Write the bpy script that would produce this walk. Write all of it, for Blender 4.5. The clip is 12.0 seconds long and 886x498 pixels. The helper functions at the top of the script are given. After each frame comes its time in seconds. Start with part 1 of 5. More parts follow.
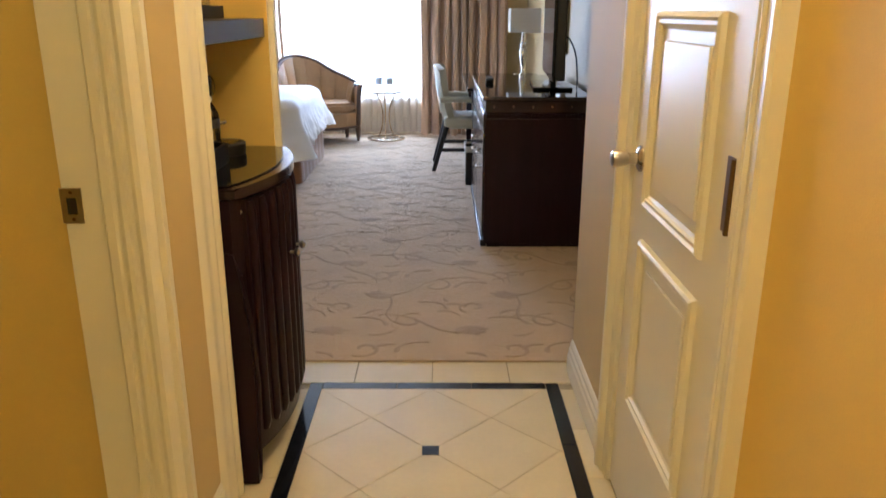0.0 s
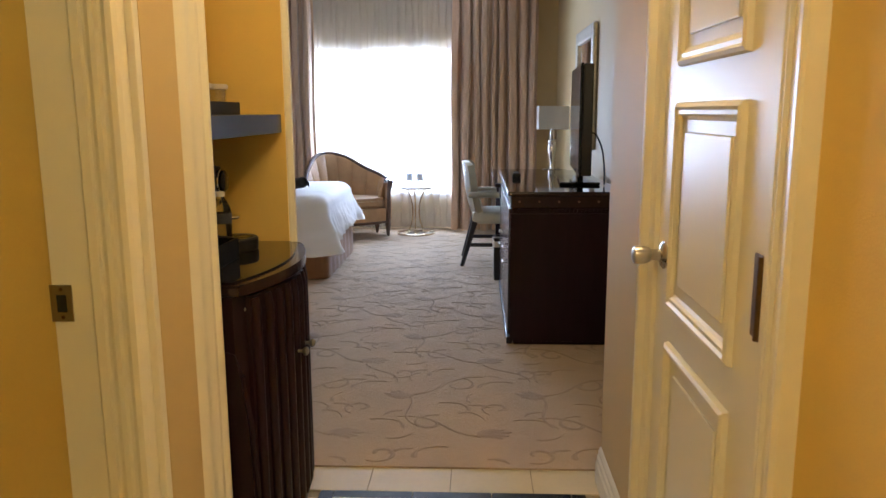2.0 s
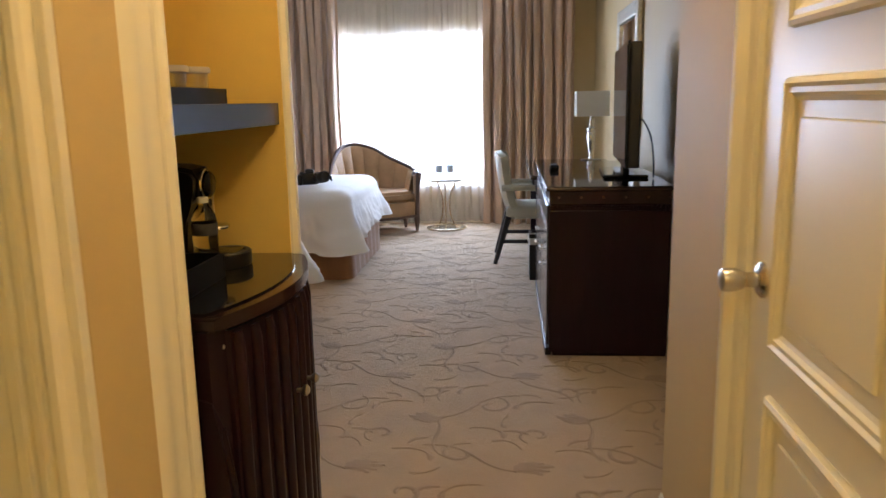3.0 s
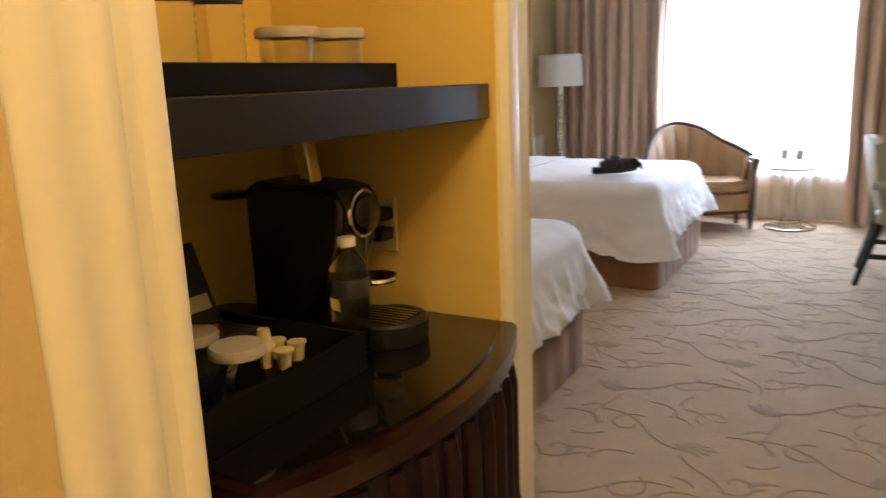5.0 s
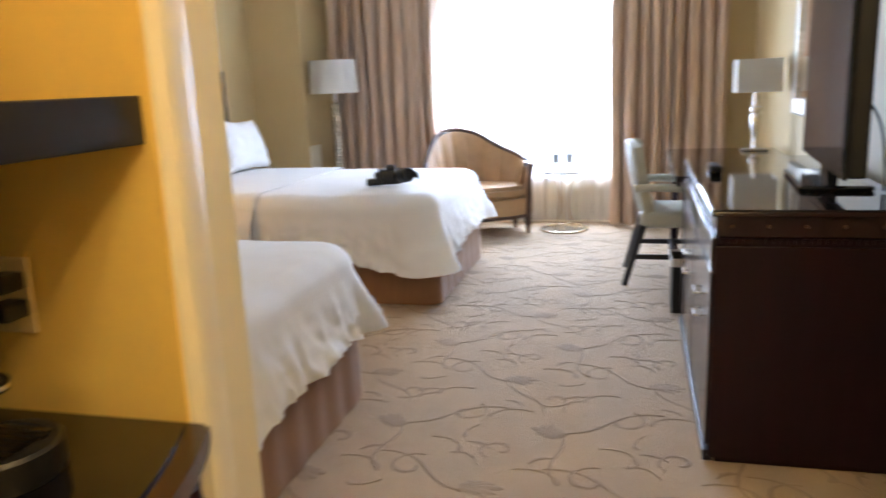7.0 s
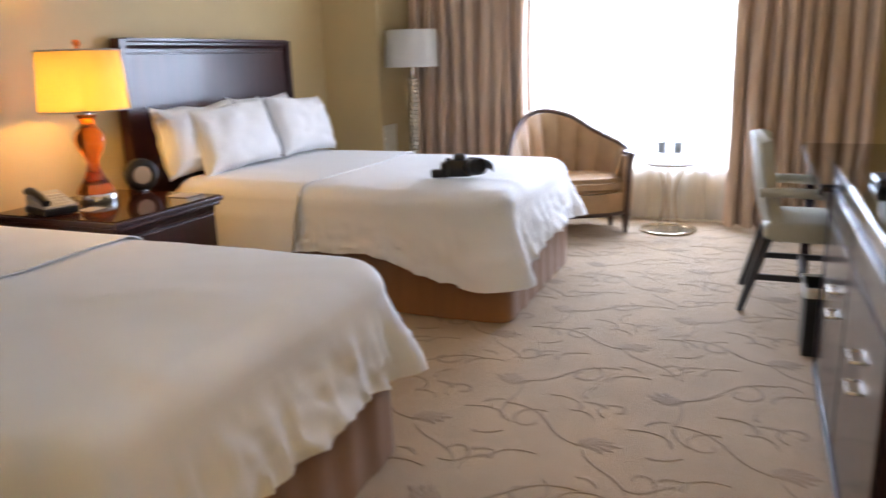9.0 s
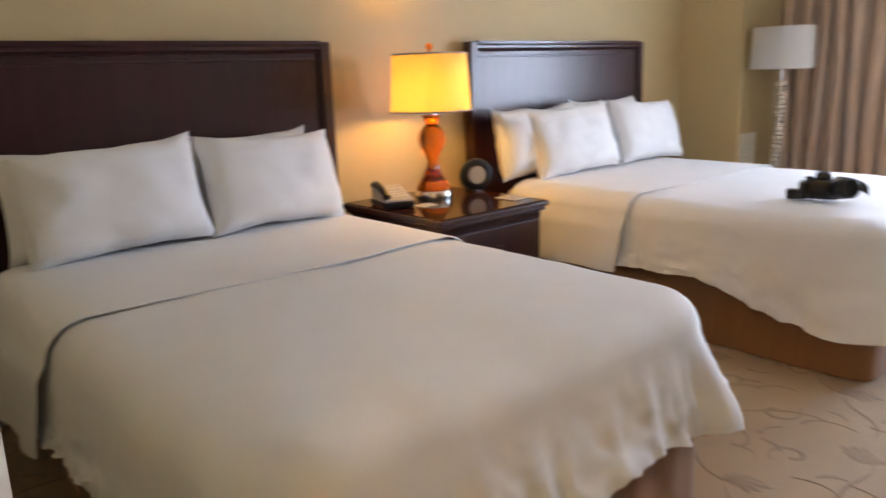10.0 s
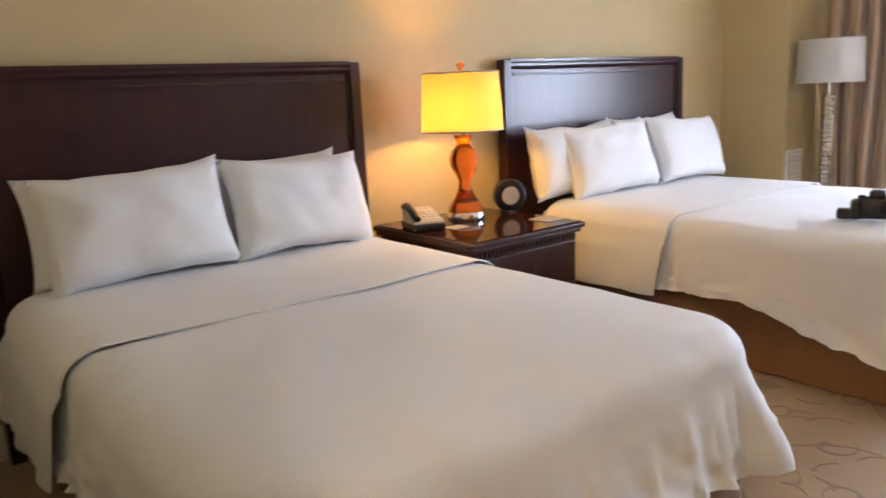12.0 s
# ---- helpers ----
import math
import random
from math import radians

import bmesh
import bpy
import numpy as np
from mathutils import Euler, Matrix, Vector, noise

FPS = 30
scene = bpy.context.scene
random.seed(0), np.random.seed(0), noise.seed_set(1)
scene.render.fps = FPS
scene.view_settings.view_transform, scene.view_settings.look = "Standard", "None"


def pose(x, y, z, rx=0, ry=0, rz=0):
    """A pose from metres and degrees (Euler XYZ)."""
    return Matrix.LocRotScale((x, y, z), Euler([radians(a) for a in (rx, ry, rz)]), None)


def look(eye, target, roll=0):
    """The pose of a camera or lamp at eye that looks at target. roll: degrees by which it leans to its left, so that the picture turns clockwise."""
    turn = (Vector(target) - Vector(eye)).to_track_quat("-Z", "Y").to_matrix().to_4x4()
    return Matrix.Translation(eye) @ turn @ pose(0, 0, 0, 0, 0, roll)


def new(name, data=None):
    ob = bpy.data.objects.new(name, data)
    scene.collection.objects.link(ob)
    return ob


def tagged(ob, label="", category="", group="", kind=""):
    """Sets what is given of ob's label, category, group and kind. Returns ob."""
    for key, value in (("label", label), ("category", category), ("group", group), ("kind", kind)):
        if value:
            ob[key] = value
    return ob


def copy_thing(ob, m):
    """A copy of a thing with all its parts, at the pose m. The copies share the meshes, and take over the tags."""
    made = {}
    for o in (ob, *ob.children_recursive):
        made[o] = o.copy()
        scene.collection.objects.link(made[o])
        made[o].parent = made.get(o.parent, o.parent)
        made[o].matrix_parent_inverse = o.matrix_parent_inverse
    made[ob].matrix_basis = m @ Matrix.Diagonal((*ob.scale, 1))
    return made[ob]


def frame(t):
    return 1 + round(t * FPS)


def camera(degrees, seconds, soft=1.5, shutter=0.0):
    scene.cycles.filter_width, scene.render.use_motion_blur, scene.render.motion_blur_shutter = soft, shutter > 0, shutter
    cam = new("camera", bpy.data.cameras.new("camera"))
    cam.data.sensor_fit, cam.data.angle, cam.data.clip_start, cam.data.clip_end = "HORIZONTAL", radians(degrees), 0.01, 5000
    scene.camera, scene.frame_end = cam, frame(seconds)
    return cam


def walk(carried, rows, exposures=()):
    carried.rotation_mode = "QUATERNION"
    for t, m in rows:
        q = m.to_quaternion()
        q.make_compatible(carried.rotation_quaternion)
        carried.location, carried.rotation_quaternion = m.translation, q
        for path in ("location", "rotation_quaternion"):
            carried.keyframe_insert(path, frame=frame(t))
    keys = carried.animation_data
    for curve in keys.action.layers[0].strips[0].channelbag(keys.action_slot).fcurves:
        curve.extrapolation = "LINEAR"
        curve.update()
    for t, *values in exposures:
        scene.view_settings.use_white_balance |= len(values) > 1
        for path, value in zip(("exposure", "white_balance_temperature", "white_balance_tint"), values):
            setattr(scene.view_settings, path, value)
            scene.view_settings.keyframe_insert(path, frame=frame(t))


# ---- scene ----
cam = camera(60.53, 12.0, shutter=0.5)
PATH = [  # seconds, x, y, z, yaw, pitch, roll
    (0.0, 0.0098, -0.0326, 1.2943, -0.103, -17.343, -0.119),
    (0.5, 0.0151, -0.0252, 1.2949, 0.058, -14.039, 0.195),
    (1.0, 0.0233, -0.0325, 1.2923, 0.525, -11.523, -0.003),
    (1.5, 0.0454, 0.0074, 1.2867, 1.536, -10.433, 0.176),
    (2.0, 0.0649, 0.0668, 1.2797, 2.504, -10.247, 0.271),
    (2.5, 0.0642, 0.2166, 1.2747, 3.311, -10.657, 0.770),
    (2.7, 0.0625, 0.3101, 1.2706, 3.901, -10.797, 0.902),
    (4.3, 0.0060, 1.1286, 1.2755, 16.152, -12.580, 2.134),
    (4.5, -0.0020, 1.1891, 1.2793, 19.850, -12.568, 2.168),
    (5.0, 0.0154, 1.3268, 1.2784, 29.565, -12.373, 2.224),
    (5.5, 0.0428, 1.4029, 1.2729, 35.245, -12.538, 1.784),
    (6.0, 0.0586, 1.4381, 1.2724, 33.914, -12.551, 1.862),
    (6.5, 0.0506, 1.5351, 1.2689, 24.562, -12.511, 1.917),
    (7.0, 0.0095, 1.6951, 1.2769, 14.056, -12.552, 2.352),
    (7.2, -0.0032, 1.7550, 1.2702, 11.196, -12.679, 2.467),
    (8.8, -0.0256, 2.3859, 1.2710, 18.684, -14.182, 1.242),
    (9.0, -0.0524, 2.4311, 1.2712, 21.876, -14.188, 1.588),
    (9.5, -0.1057, 2.5621, 1.2696, 34.274, -14.146, 2.018),
    (10.0, -0.0805, 2.6766, 1.2713, 48.375, -13.304, 1.807),
    (10.5, -0.0757, 2.7230, 1.2733, 55.652, -12.875, 1.562),
    (11.0, -0.0661, 2.7288, 1.2744, 57.607, -12.419, 1.958),
    (11.5, -0.0722, 2.7435, 1.2713, 56.435, -12.116, 2.310),
    (12.0, -0.1323, 2.7687, 1.2685, 51.260, -11.795, 2.628),
]
walk(cam, [(t, pose(x, y, z, 90 + p, r, yaw)) for t, x, y, z, yaw, p, r in PATH],
     exposures=[(0.0, -0.08, 5950, 12), (1.0, -0.3, 6000, 12), (2.7, -0.38, 6300, 14), (4.3, -0.05, 6800, 14), (5.5, -0.06, 6750, 16), (7.2, 0.32, 6350, 12),
                (9.0, 0.02, 6750, 16), (9.5, -0.02, 6850, 16), (10.0, 0.06, 6900, 16), (12.0, 0.25, 6900, 16)])

# ---- light ----
world = bpy.data.worlds.new("sky")
scene.world = world
world.use_nodes = True
wn, wl = world.node_tree.nodes, world.node_tree.links
sky = wn.new("ShaderNodeTexSky")
sky.sky_type, sky.sun_disc = "NISHITA", False
sky.sun_elevation, sky.sun_rotation = radians(50), radians(150)
wl.new(sky.outputs[0], wn["Background"].inputs[0])
wn["Background"].inputs[1].default_value = 0.12


def lamp(name, kind, place, energy, colour, target=None, **more):
    data = bpy.data.lights.new(name, kind)
    data.energy, data.color = energy, colour
    if kind == "AREA":
        data.shape, data.size, data.size_y = more.get("shape", "RECTANGLE"), more["size"], more.get("size_y", more["size"])
        data.spread = radians(more.get("spread", 180))
    else:
        data.shadow_soft_size = more.get("size", 0.03)
    ob = new(name, data)
    ob.matrix_world = look(place, target) if target else Matrix.Translation(place)
    return ob


lamp("window_daylight", "AREA", (-0.95, 8.85, 1.25), 740, (0.55, 0.71, 1.0), (-0.95, 0, 1.05), size=2.2, size_y=1.75)
lamp("bedside_bulb", "POINT", (-2.88, 5.08, 1.15), 12, (1.0, 0.57, 0.13), size=0.03)
lamp("entry_light", "POINT", (0.0, -0.15, 2.27), 25, (1.0, 0.84, 0.48), size=0.11)
lamp("hall_light", "POINT", (0.34, 1.8, 2.27), 25, (1.0, 0.735, 0.36), size=0.09)
lamp("side_room_light", "AREA", (-1.5, 0.5, 2.42), 3, (1.0, 0.92, 0.25), (-1.5, 0.5, 0), size=0.3, shape="DISK")


# ---- materials ----
def material(name, base, rough=0.6, metal=0.0, scale=8.0, vary=0.12, fine=90.0, bump=0.05, stretch=(1, 1, 1), dark=None,
             coat=0.0, spec=0.5, sheen=0.0, piece=0.0, fold=0.0, rv=0.15):
    """Principled surface with broad mottling, fine grain and relief."""
    m = bpy.data.materials.new(name)
    m.use_nodes = True
    n, l = m.node_tree.nodes, m.node_tree.links
    b = n["Principled BSDF"]
    co, mp = n.new("ShaderNodeTexCoord"), n.new("ShaderNodeMapping")
    mp.inputs["Scale"].default_value = stretch
    l.new(co.outputs["Object"], mp.inputs[0])
    broad, grain = n.new("ShaderNodeTexNoise"), n.new("ShaderNodeTexNoise")
    broad.inputs["Scale"].default_value, broad.inputs["Detail"].default_value = scale, 4
    grain.inputs["Scale"].default_value, grain.inputs["Detail"].default_value = fine, 3
    l.new(mp.outputs[0], broad.inputs["Vector"])
    l.new(mp.outputs[0], grain.inputs["Vector"])
    mix = n.new("ShaderNodeMath")
    mix.operation = "MULTIPLY_ADD"
    l.new(grain.outputs[0], mix.inputs[0])
    mix.inputs[1].default_value = 0.45
    l.new(broad.outputs[0], mix.inputs[2])
    ramp = n.new("ShaderNodeValToRGB")
    low = dark or tuple(c * (1 - vary) for c in base)
    high = tuple(min(1, c * (1 + vary * 0.6)) for c in base)
    ramp.color_ramp.elements[0].position, ramp.color_ramp.elements[1].position = 0.45, 1.0
    ramp.color_ramp.elements[0].color, ramp.color_ramp.elements[1].color = (*low, 1), (*high, 1)
    l.new(mix.outputs[0], ramp.inputs[0])
    out = ramp.outputs[0]
    if piece:
        info, hsv, rng = n.new("ShaderNodeObjectInfo"), n.new("ShaderNodeHueSaturation"), n.new("ShaderNodeMapRange")
        rng.inputs["To Min"].default_value, rng.inputs["To Max"].default_value = 1 - piece, 1 + piece
        l.new(info.outputs["Random"], rng.inputs[0])
        l.new(rng.outputs[0], hsv.inputs["Value"])
        l.new(out, hsv.inputs["Color"])
        out = hsv.outputs[0]
    l.new(out, b.inputs["Base Color"])
    rr = n.new("ShaderNodeMapRange")
    rr.inputs["To Min"].default_value, rr.inputs["To Max"].default_value = max(0.02, rough * (1 - rv)), min(1, rough * (1 + rv))
    l.new(broad.outputs[0], rr.inputs[0])
    l.new(rr.outputs[0], b.inputs["Roughness"])
    b.inputs["Metallic"].default_value = metal
    b.inputs["Coat Weight"].default_value, b.inputs["Coat Roughness"].default_value = coat, 0.06
    b.inputs["Specular IOR Level"].default_value = spec
    b.inputs["Sheen Weight"].default_value = sheen
    if bump:
        bp = n.new("ShaderNodeBump")
        bp.inputs["Strength"].default_value, bp.inputs["Distance"].default_value = min(1, bump * 4), 0.004
        l.new(grain.outputs[0], bp.inputs["Height"])
        l.new(bp.outputs[0], b.inputs["Normal"])
        if fold:
            big, fb = n.new("ShaderNodeTexNoise"), n.new("ShaderNodeBump")
            big.inputs["Scale"].default_value, big.inputs["Detail"].default_value, big.inputs["Distortion"].default_value = 3.0, 2, 0.2
            l.new(mp.outputs[0], big.inputs["Vector"])
            fb.inputs["Strength"].default_value, fb.inputs["Distance"].default_value = fold, 0.03
            l.new(big.outputs[0], fb.inputs["Height"])
            l.new(fb.outputs[0], bp.inputs["Normal"])
    return m


def glassy(name, colour, rough=0.02, ior=1.45):
    m = bpy.data.materials.new(name)
    m.use_nodes = True
    b = m.node_tree.nodes["Principled BSDF"]
    b.inputs["Base Color"].default_value = (*colour, 1)
    b.inputs["Roughness"].default_value, b.inputs["IOR"].default_value = rough, ior
    b.inputs["Transmission Weight"].default_value = 1.0
    return m


def thin_glass(name, tint, strength):
    """Thin clear wall: see-through, with glossy reflections."""
    m = bpy.data.materials.new(name)
    m.use_nodes = True
    n, l = m.node_tree.nodes, m.node_tree.links
    n.remove(n["Principled BSDF"])
    c, g, f, x = n.new("ShaderNodeBsdfTransparent"), n.new("ShaderNodeBsdfGlossy"), n.new("ShaderNodeLayerWeight"), n.new("ShaderNodeMixShader")
    k = n.new("ShaderNodeMath")
    k.operation = "MULTIPLY_ADD"
    k.inputs[1].default_value, k.inputs[2].default_value = strength, 0.04
    c.inputs[0].default_value = (*tint, 1)
    g.inputs["Roughness"].default_value, f.inputs[0].default_value = 0.05, 0.2
    l.new(f.outputs["Facing"], k.inputs[0])
    l.new(k.outputs[0], x.inputs[0])
    l.new(c.outputs[0], x.inputs[1])
    l.new(g.outputs[0], x.inputs[2])
    l.new(x.outputs[0], n["Material Output"].inputs[0])
    return m


def cloth_through(name, colour, clear, translucent, glow=None):
    """Woven cloth that lets light through."""
    m = bpy.data.materials.new(name)
    m.use_nodes = True
    n, l = m.node_tree.nodes, m.node_tree.links
    out = n["Material Output"]
    n.remove(n["Principled BSDF"])
    d, t, c = n.new("ShaderNodeBsdfDiffuse"), n.new("ShaderNodeBsdfTranslucent"), n.new("ShaderNodeBsdfTransparent")
    no = n.new("ShaderNodeTexNoise")
    no.inputs["Scale"].default_value = 220
    ra = n.new("ShaderNodeValToRGB")
    ra.color_ramp.elements[0].color = (*[v * 0.9 for v in colour], 1)
    ra.color_ramp.elements[1].color = (*colour, 1)
    l.new(no.outputs[0], ra.inputs[0])
    l.new(ra.outputs[0], d.inputs[0])
    l.new(ra.outputs[0], t.inputs[0])
    a, b = n.new("ShaderNodeMixShader"), n.new("ShaderNodeMixShader")
    a.inputs[0].default_value, b.inputs[0].default_value = translucent, clear
    l.new(d.outputs[0], a.inputs[1])
    l.new(t.outputs[0], a.inputs[2])
    l.new(a.outputs[0], b.inputs[1])
    l.new(c.outputs[0], b.inputs[2])
    l.new(b.outputs[0], out.inputs[0])
    return m


PAINT = material("cream_wall_paint", (0.59, 0.445, 0.225), 0.65, scale=3, vary=0.05, fine=260, bump=0.03)
# the cream paint with lamplight's gold put in; box print marks share it
LAMPGOLD = material("lamplit_gold_cream_paint", (0.77, 0.55, 0.155), 0.6, scale=3, vary=0.05, fine=260, bump=0.03)
CEIL = material("white_ceiling_paint", (0.86, 0.83, 0.77), 0.8, scale=2, vary=0.04, fine=200, bump=0.04)
TRIM = material("ivory_gloss_trim", (0.80, 0.76, 0.64), 0.36, scale=2, vary=0.01, fine=25, bump=0.0, rv=0.02)
DARK = material("dark_mahogany_wood", (0.017, 0.0058, 0.010), 0.28, scale=3, vary=0.3, fine=18, bump=0.0, rv=0.03, stretch=(6, 6, 0.5), coat=0.06, spec=0.22)
DARKY = material("dark_mahogany_long_grain", (0.022, 0.0065, 0.007), 0.2, scale=3, vary=0.3, fine=18, bump=0.0, rv=0.03, stretch=(6, 0.5, 6), coat=0.15)
HEADWOOD = material("polished_red_mahogany", (0.042, 0.011, 0.012), 0.31, scale=3, vary=0.35, fine=18, bump=0.0, rv=0.0, stretch=(6, 6, 0.5), spec=0.6)
ESPRESSO = material("espresso_wood", (0.009, 0.007, 0.009), 0.38, scale=4, vary=0.3, fine=18, bump=0.003, stretch=(6, 0.8, 6), coat=0.2)
TRAYBLACK = material("black_lacquered_tray", (0.004, 0.004, 0.006), 0.45, scale=6, vary=0.3, fine=60, bump=0.003, spec=0.2)
BLACKGLASS = material("smoked_glass_top", (0.006, 0.005, 0.006), 0.05, scale=3, vary=0.2, fine=20, bump=0.0, coat=0.3)
LINEN = material("white_cotton", (0.84, 0.83, 0.82), 0.7, scale=5, vary=0.03, fine=420, bump=0.02, sheen=0.25, fold=0.18)
SHEET = material("white_percale_sheet", (0.85, 0.84, 0.83), 0.62, scale=6, vary=0.03, fine=420, bump=0.02, sheen=0.2, fold=0.14)
SKIRT = material("striped_bronze_fabric", (0.31, 0.145, 0.055), 0.65, scale=14, vary=0.14, fine=160, bump=0.05, stretch=(3, 3, 0.12), sheen=0.3)
CARPET = material("beige_cut_pile_carpet", (0.53, 0.385, 0.245), 0.95, scale=5, vary=0.14, fine=330, bump=0.25, sheen=0.25)
SCROLL = material("taupe_carved_pile", (0.425, 0.308, 0.202), 0.95, scale=6, vary=0.2, fine=330, bump=0.25, sheen=0.2)
DRAPE = material("taupe_satin_drape", (0.56, 0.39, 0.265), 0.5, scale=6, vary=0.22, fine=150, bump=0.03, stretch=(4, 4, 0.6), sheen=0.4)
TILE = material("cream_porcelain_tile", (0.70, 0.62, 0.46), 0.12, scale=5, vary=0.07, fine=60, bump=0.0, piece=0.03)
BLACKTILE = material("black_granite_tile", (0.012, 0.014, 0.02), 0.1, scale=60, vary=0.5, fine=200, bump=0.0)
GROUT = material("grey_grout", (0.36, 0.31, 0.23), 0.9, scale=40, vary=0.2)
CHROME = material("polished_chrome", (0.72, 0.70, 0.67), 0.12, 1.0, vary=0.04, bump=0.0)
NICKEL = material("brushed_nickel", (0.58, 0.54, 0.48), 0.28, 1.0, vary=0.1, fine=200, bump=0.02)
BRONZE = material("aged_bronze", (0.20, 0.13, 0.07), 0.4, 1.0, vary=0.25, bump=0.03)
BLACK = material("black_plastic", (0.012, 0.012, 0.013), 0.35, vary=0.2, fine=300, bump=0.03)
GLOSSBLACK = material("gloss_black_plastic", (0.008, 0.008, 0.009), 0.08, vary=0.2, bump=0.0)
SCREEN = material("dark_tv_screen", (0.010, 0.010, 0.012), 0.09, vary=0.1, bump=0.0)
WHITE = material("white_plastic", (0.75, 0.73, 0.68), 0.4, vary=0.04, bump=0.0)
PAPER = material("white_paper_lid", (0.44, 0.40, 0.36), 0.8, scale=30, vary=0.06, fine=300, bump=0.04)
CREAMER = material("ivory_creamer_cup", (0.80, 0.66, 0.38), 0.45, vary=0.06, bump=0.0)
LABEL = material("dark_grey_label", (0.05, 0.05, 0.06), 0.4, vary=0.1, bump=0.0)
BLUEGREY = material("blue_grey_label", (0.48, 0.54, 0.60), 0.4, vary=0.08, bump=0.0)
TAN = material("tan_channelled_leather", (0.37, 0.215, 0.10), 0.42, scale=9, vary=0.18, fine=220, bump=0.05)
GREYFAB = material("pale_grey_green_leather", (0.50, 0.49, 0.41), 0.45, scale=9, vary=0.1, fine=220, bump=0.05)
WALNUT = material("walnut_frame_wood", (0.075, 0.035, 0.02), 0.3, scale=6, vary=0.35, fine=40, bump=0.02, coat=0.3)
MARBLE = material("pale_marble", (0.62, 0.57, 0.50), 0.15, scale=7, vary=0.25, fine=30, bump=0.0)
CHAMPAGNE = material("champagne_metal", (0.62, 0.52, 0.38), 0.25, 1.0, vary=0.1, bump=0.0)
SILVERLEAF = material("silver_leaf_frame", (0.50, 0.46, 0.38), 0.35, 1.0, scale=25, vary=0.35, fine=120, bump=0.1)
CREAMFRAME = material("white_window_frame", (0.78, 0.77, 0.74), 0.4, vary=0.04, bump=0.0)
MIRROR = material("mirror_silver", (0.9, 0.9, 0.9), 0.02, 1.0, vary=0.0, bump=0.0)
GLASS = thin_glass("clear_glass", (0.95, 0.96, 0.95), 0.85)
WATER = glassy("clear_bottled_water", (0.97, 0.98, 0.97), 0.03, 1.33)
PANE = thin_glass("window_glass", (0.98, 0.99, 0.99), 0.2)
AMBER = glassy("amber_glass", (0.92, 0.30, 0.05), 0.04)
REDGLASS = material("glass_over_mahogany", (0.045, 0.012, 0.008), 0.05, scale=3, vary=0.3, fine=18, bump=0.0, stretch=(6, 0.5, 6))
SHEER = cloth_through("white_sheer_voile", (0.84, 0.80, 0.74), 0.45, 0.45)
# ivory silk coloured orange, so the cloth itself carries the bulb's warm glow
SHADELIT = cloth_through("ivory_silk_glow_orange", (0.86, 0.56, 0.20), 0.0, 0.27)
SHADE = cloth_through("white_linen_shade", (0.82, 0.79, 0.73), 0.0, 0.35)


# ---- building helpers ----
def shell(bm, smooth=False, name="m"):
    if smooth:
        for f in bm.faces:
            f.smooth = True
    me = bpy.data.meshes.new(name)
    bmesh.ops.recalc_face_normals(bm, faces=bm.faces)
    bm.to_mesh(me)
    bm.free()
    return me


def thing(name, place, label, category, group="", kind=""):
    ob = new(name)
    ob.empty_display_size = 0.05
    ob.location = place
    return tagged(ob, label, category, group, kind)


def part(name, bm, mat, parent, label="", smooth=False):
    ob = new(name, shell(bm, smooth, name))
    ob.data.materials.append(mat)
    if smooth:
        ob.data.set_sharp_from_angle(angle=radians(42))
    ob.parent = parent
    if parent.type == "EMPTY":
        ob.matrix_parent_inverse = Matrix.Translation(parent.location).inverted()
    return tagged(ob, label)


def solo(name, bm, mat, label, category, group="", kind="", smooth=False):
    ob = new(name, shell(bm, smooth, name))
    ob.data.materials.append(mat)
    if smooth:
        ob.data.set_sharp_from_angle(angle=radians(42))
    return tagged(ob, label, category, group, kind)


def structure(name, bm, mat, label, smooth=False):
    return solo(name, bm, mat, label, name.split("_")[0], kind="structure", smooth=smooth)


def box(x0, x1, y0, y1, z0, z1, bevel=0.0, bm=None, turn=None, seg=2):
    b = bmesh.new()
    bmesh.ops.create_cube(b, size=1)
    bmesh.ops.transform(b, verts=b.verts, matrix=Matrix.Translation(((x0 + x1) / 2, (y0 + y1) / 2, (z0 + z1) / 2)) @ Matrix.Diagonal((x1 - x0, y1 - y0, z1 - z0, 1)))
    if bevel:
        bmesh.ops.bevel(b, geom=list(b.edges), offset=bevel, segments=seg, affect="EDGES", profile=0.5)
    if turn:
        bmesh.ops.transform(b, verts=b.verts, matrix=turn)
    return join(bm, b)


def join(bm, b):
    if bm is None:
        return b
    me = bpy.data.meshes.new("tmp")
    b.to_mesh(me)
    b.free()
    bm.from_mesh(me)
    bpy.data.meshes.remove(me)
    return bm


def lathe(profile, place=(0, 0, 0), n=32, bm=None, turn=None):
    """Turned body from (radius, height) pairs."""
    b = bmesh.new()
    rings = []
    for r, z in profile:
        if r < 1e-5:
            rings.append([b.verts.new((0, 0, z))] * n)
        else:
            rings.append([b.verts.new((r * math.cos(2 * math.pi * i / n), r * math.sin(2 * math.pi * i / n), z)) for i in range(n)])
    for p, q in zip(rings, rings[1:]):
        for i in range(n):
            vs = []
            for v in (p[i], p[(i + 1) % n], q[(i + 1) % n], q[i]):
                if v not in vs:
                    vs.append(v)
            if len(vs) > 2:
                b.faces.new(vs)
    bmesh.ops.transform(b, verts=b.verts, matrix=Matrix.Translation(place) @ (turn or Matrix()))
    return join(bm, b)


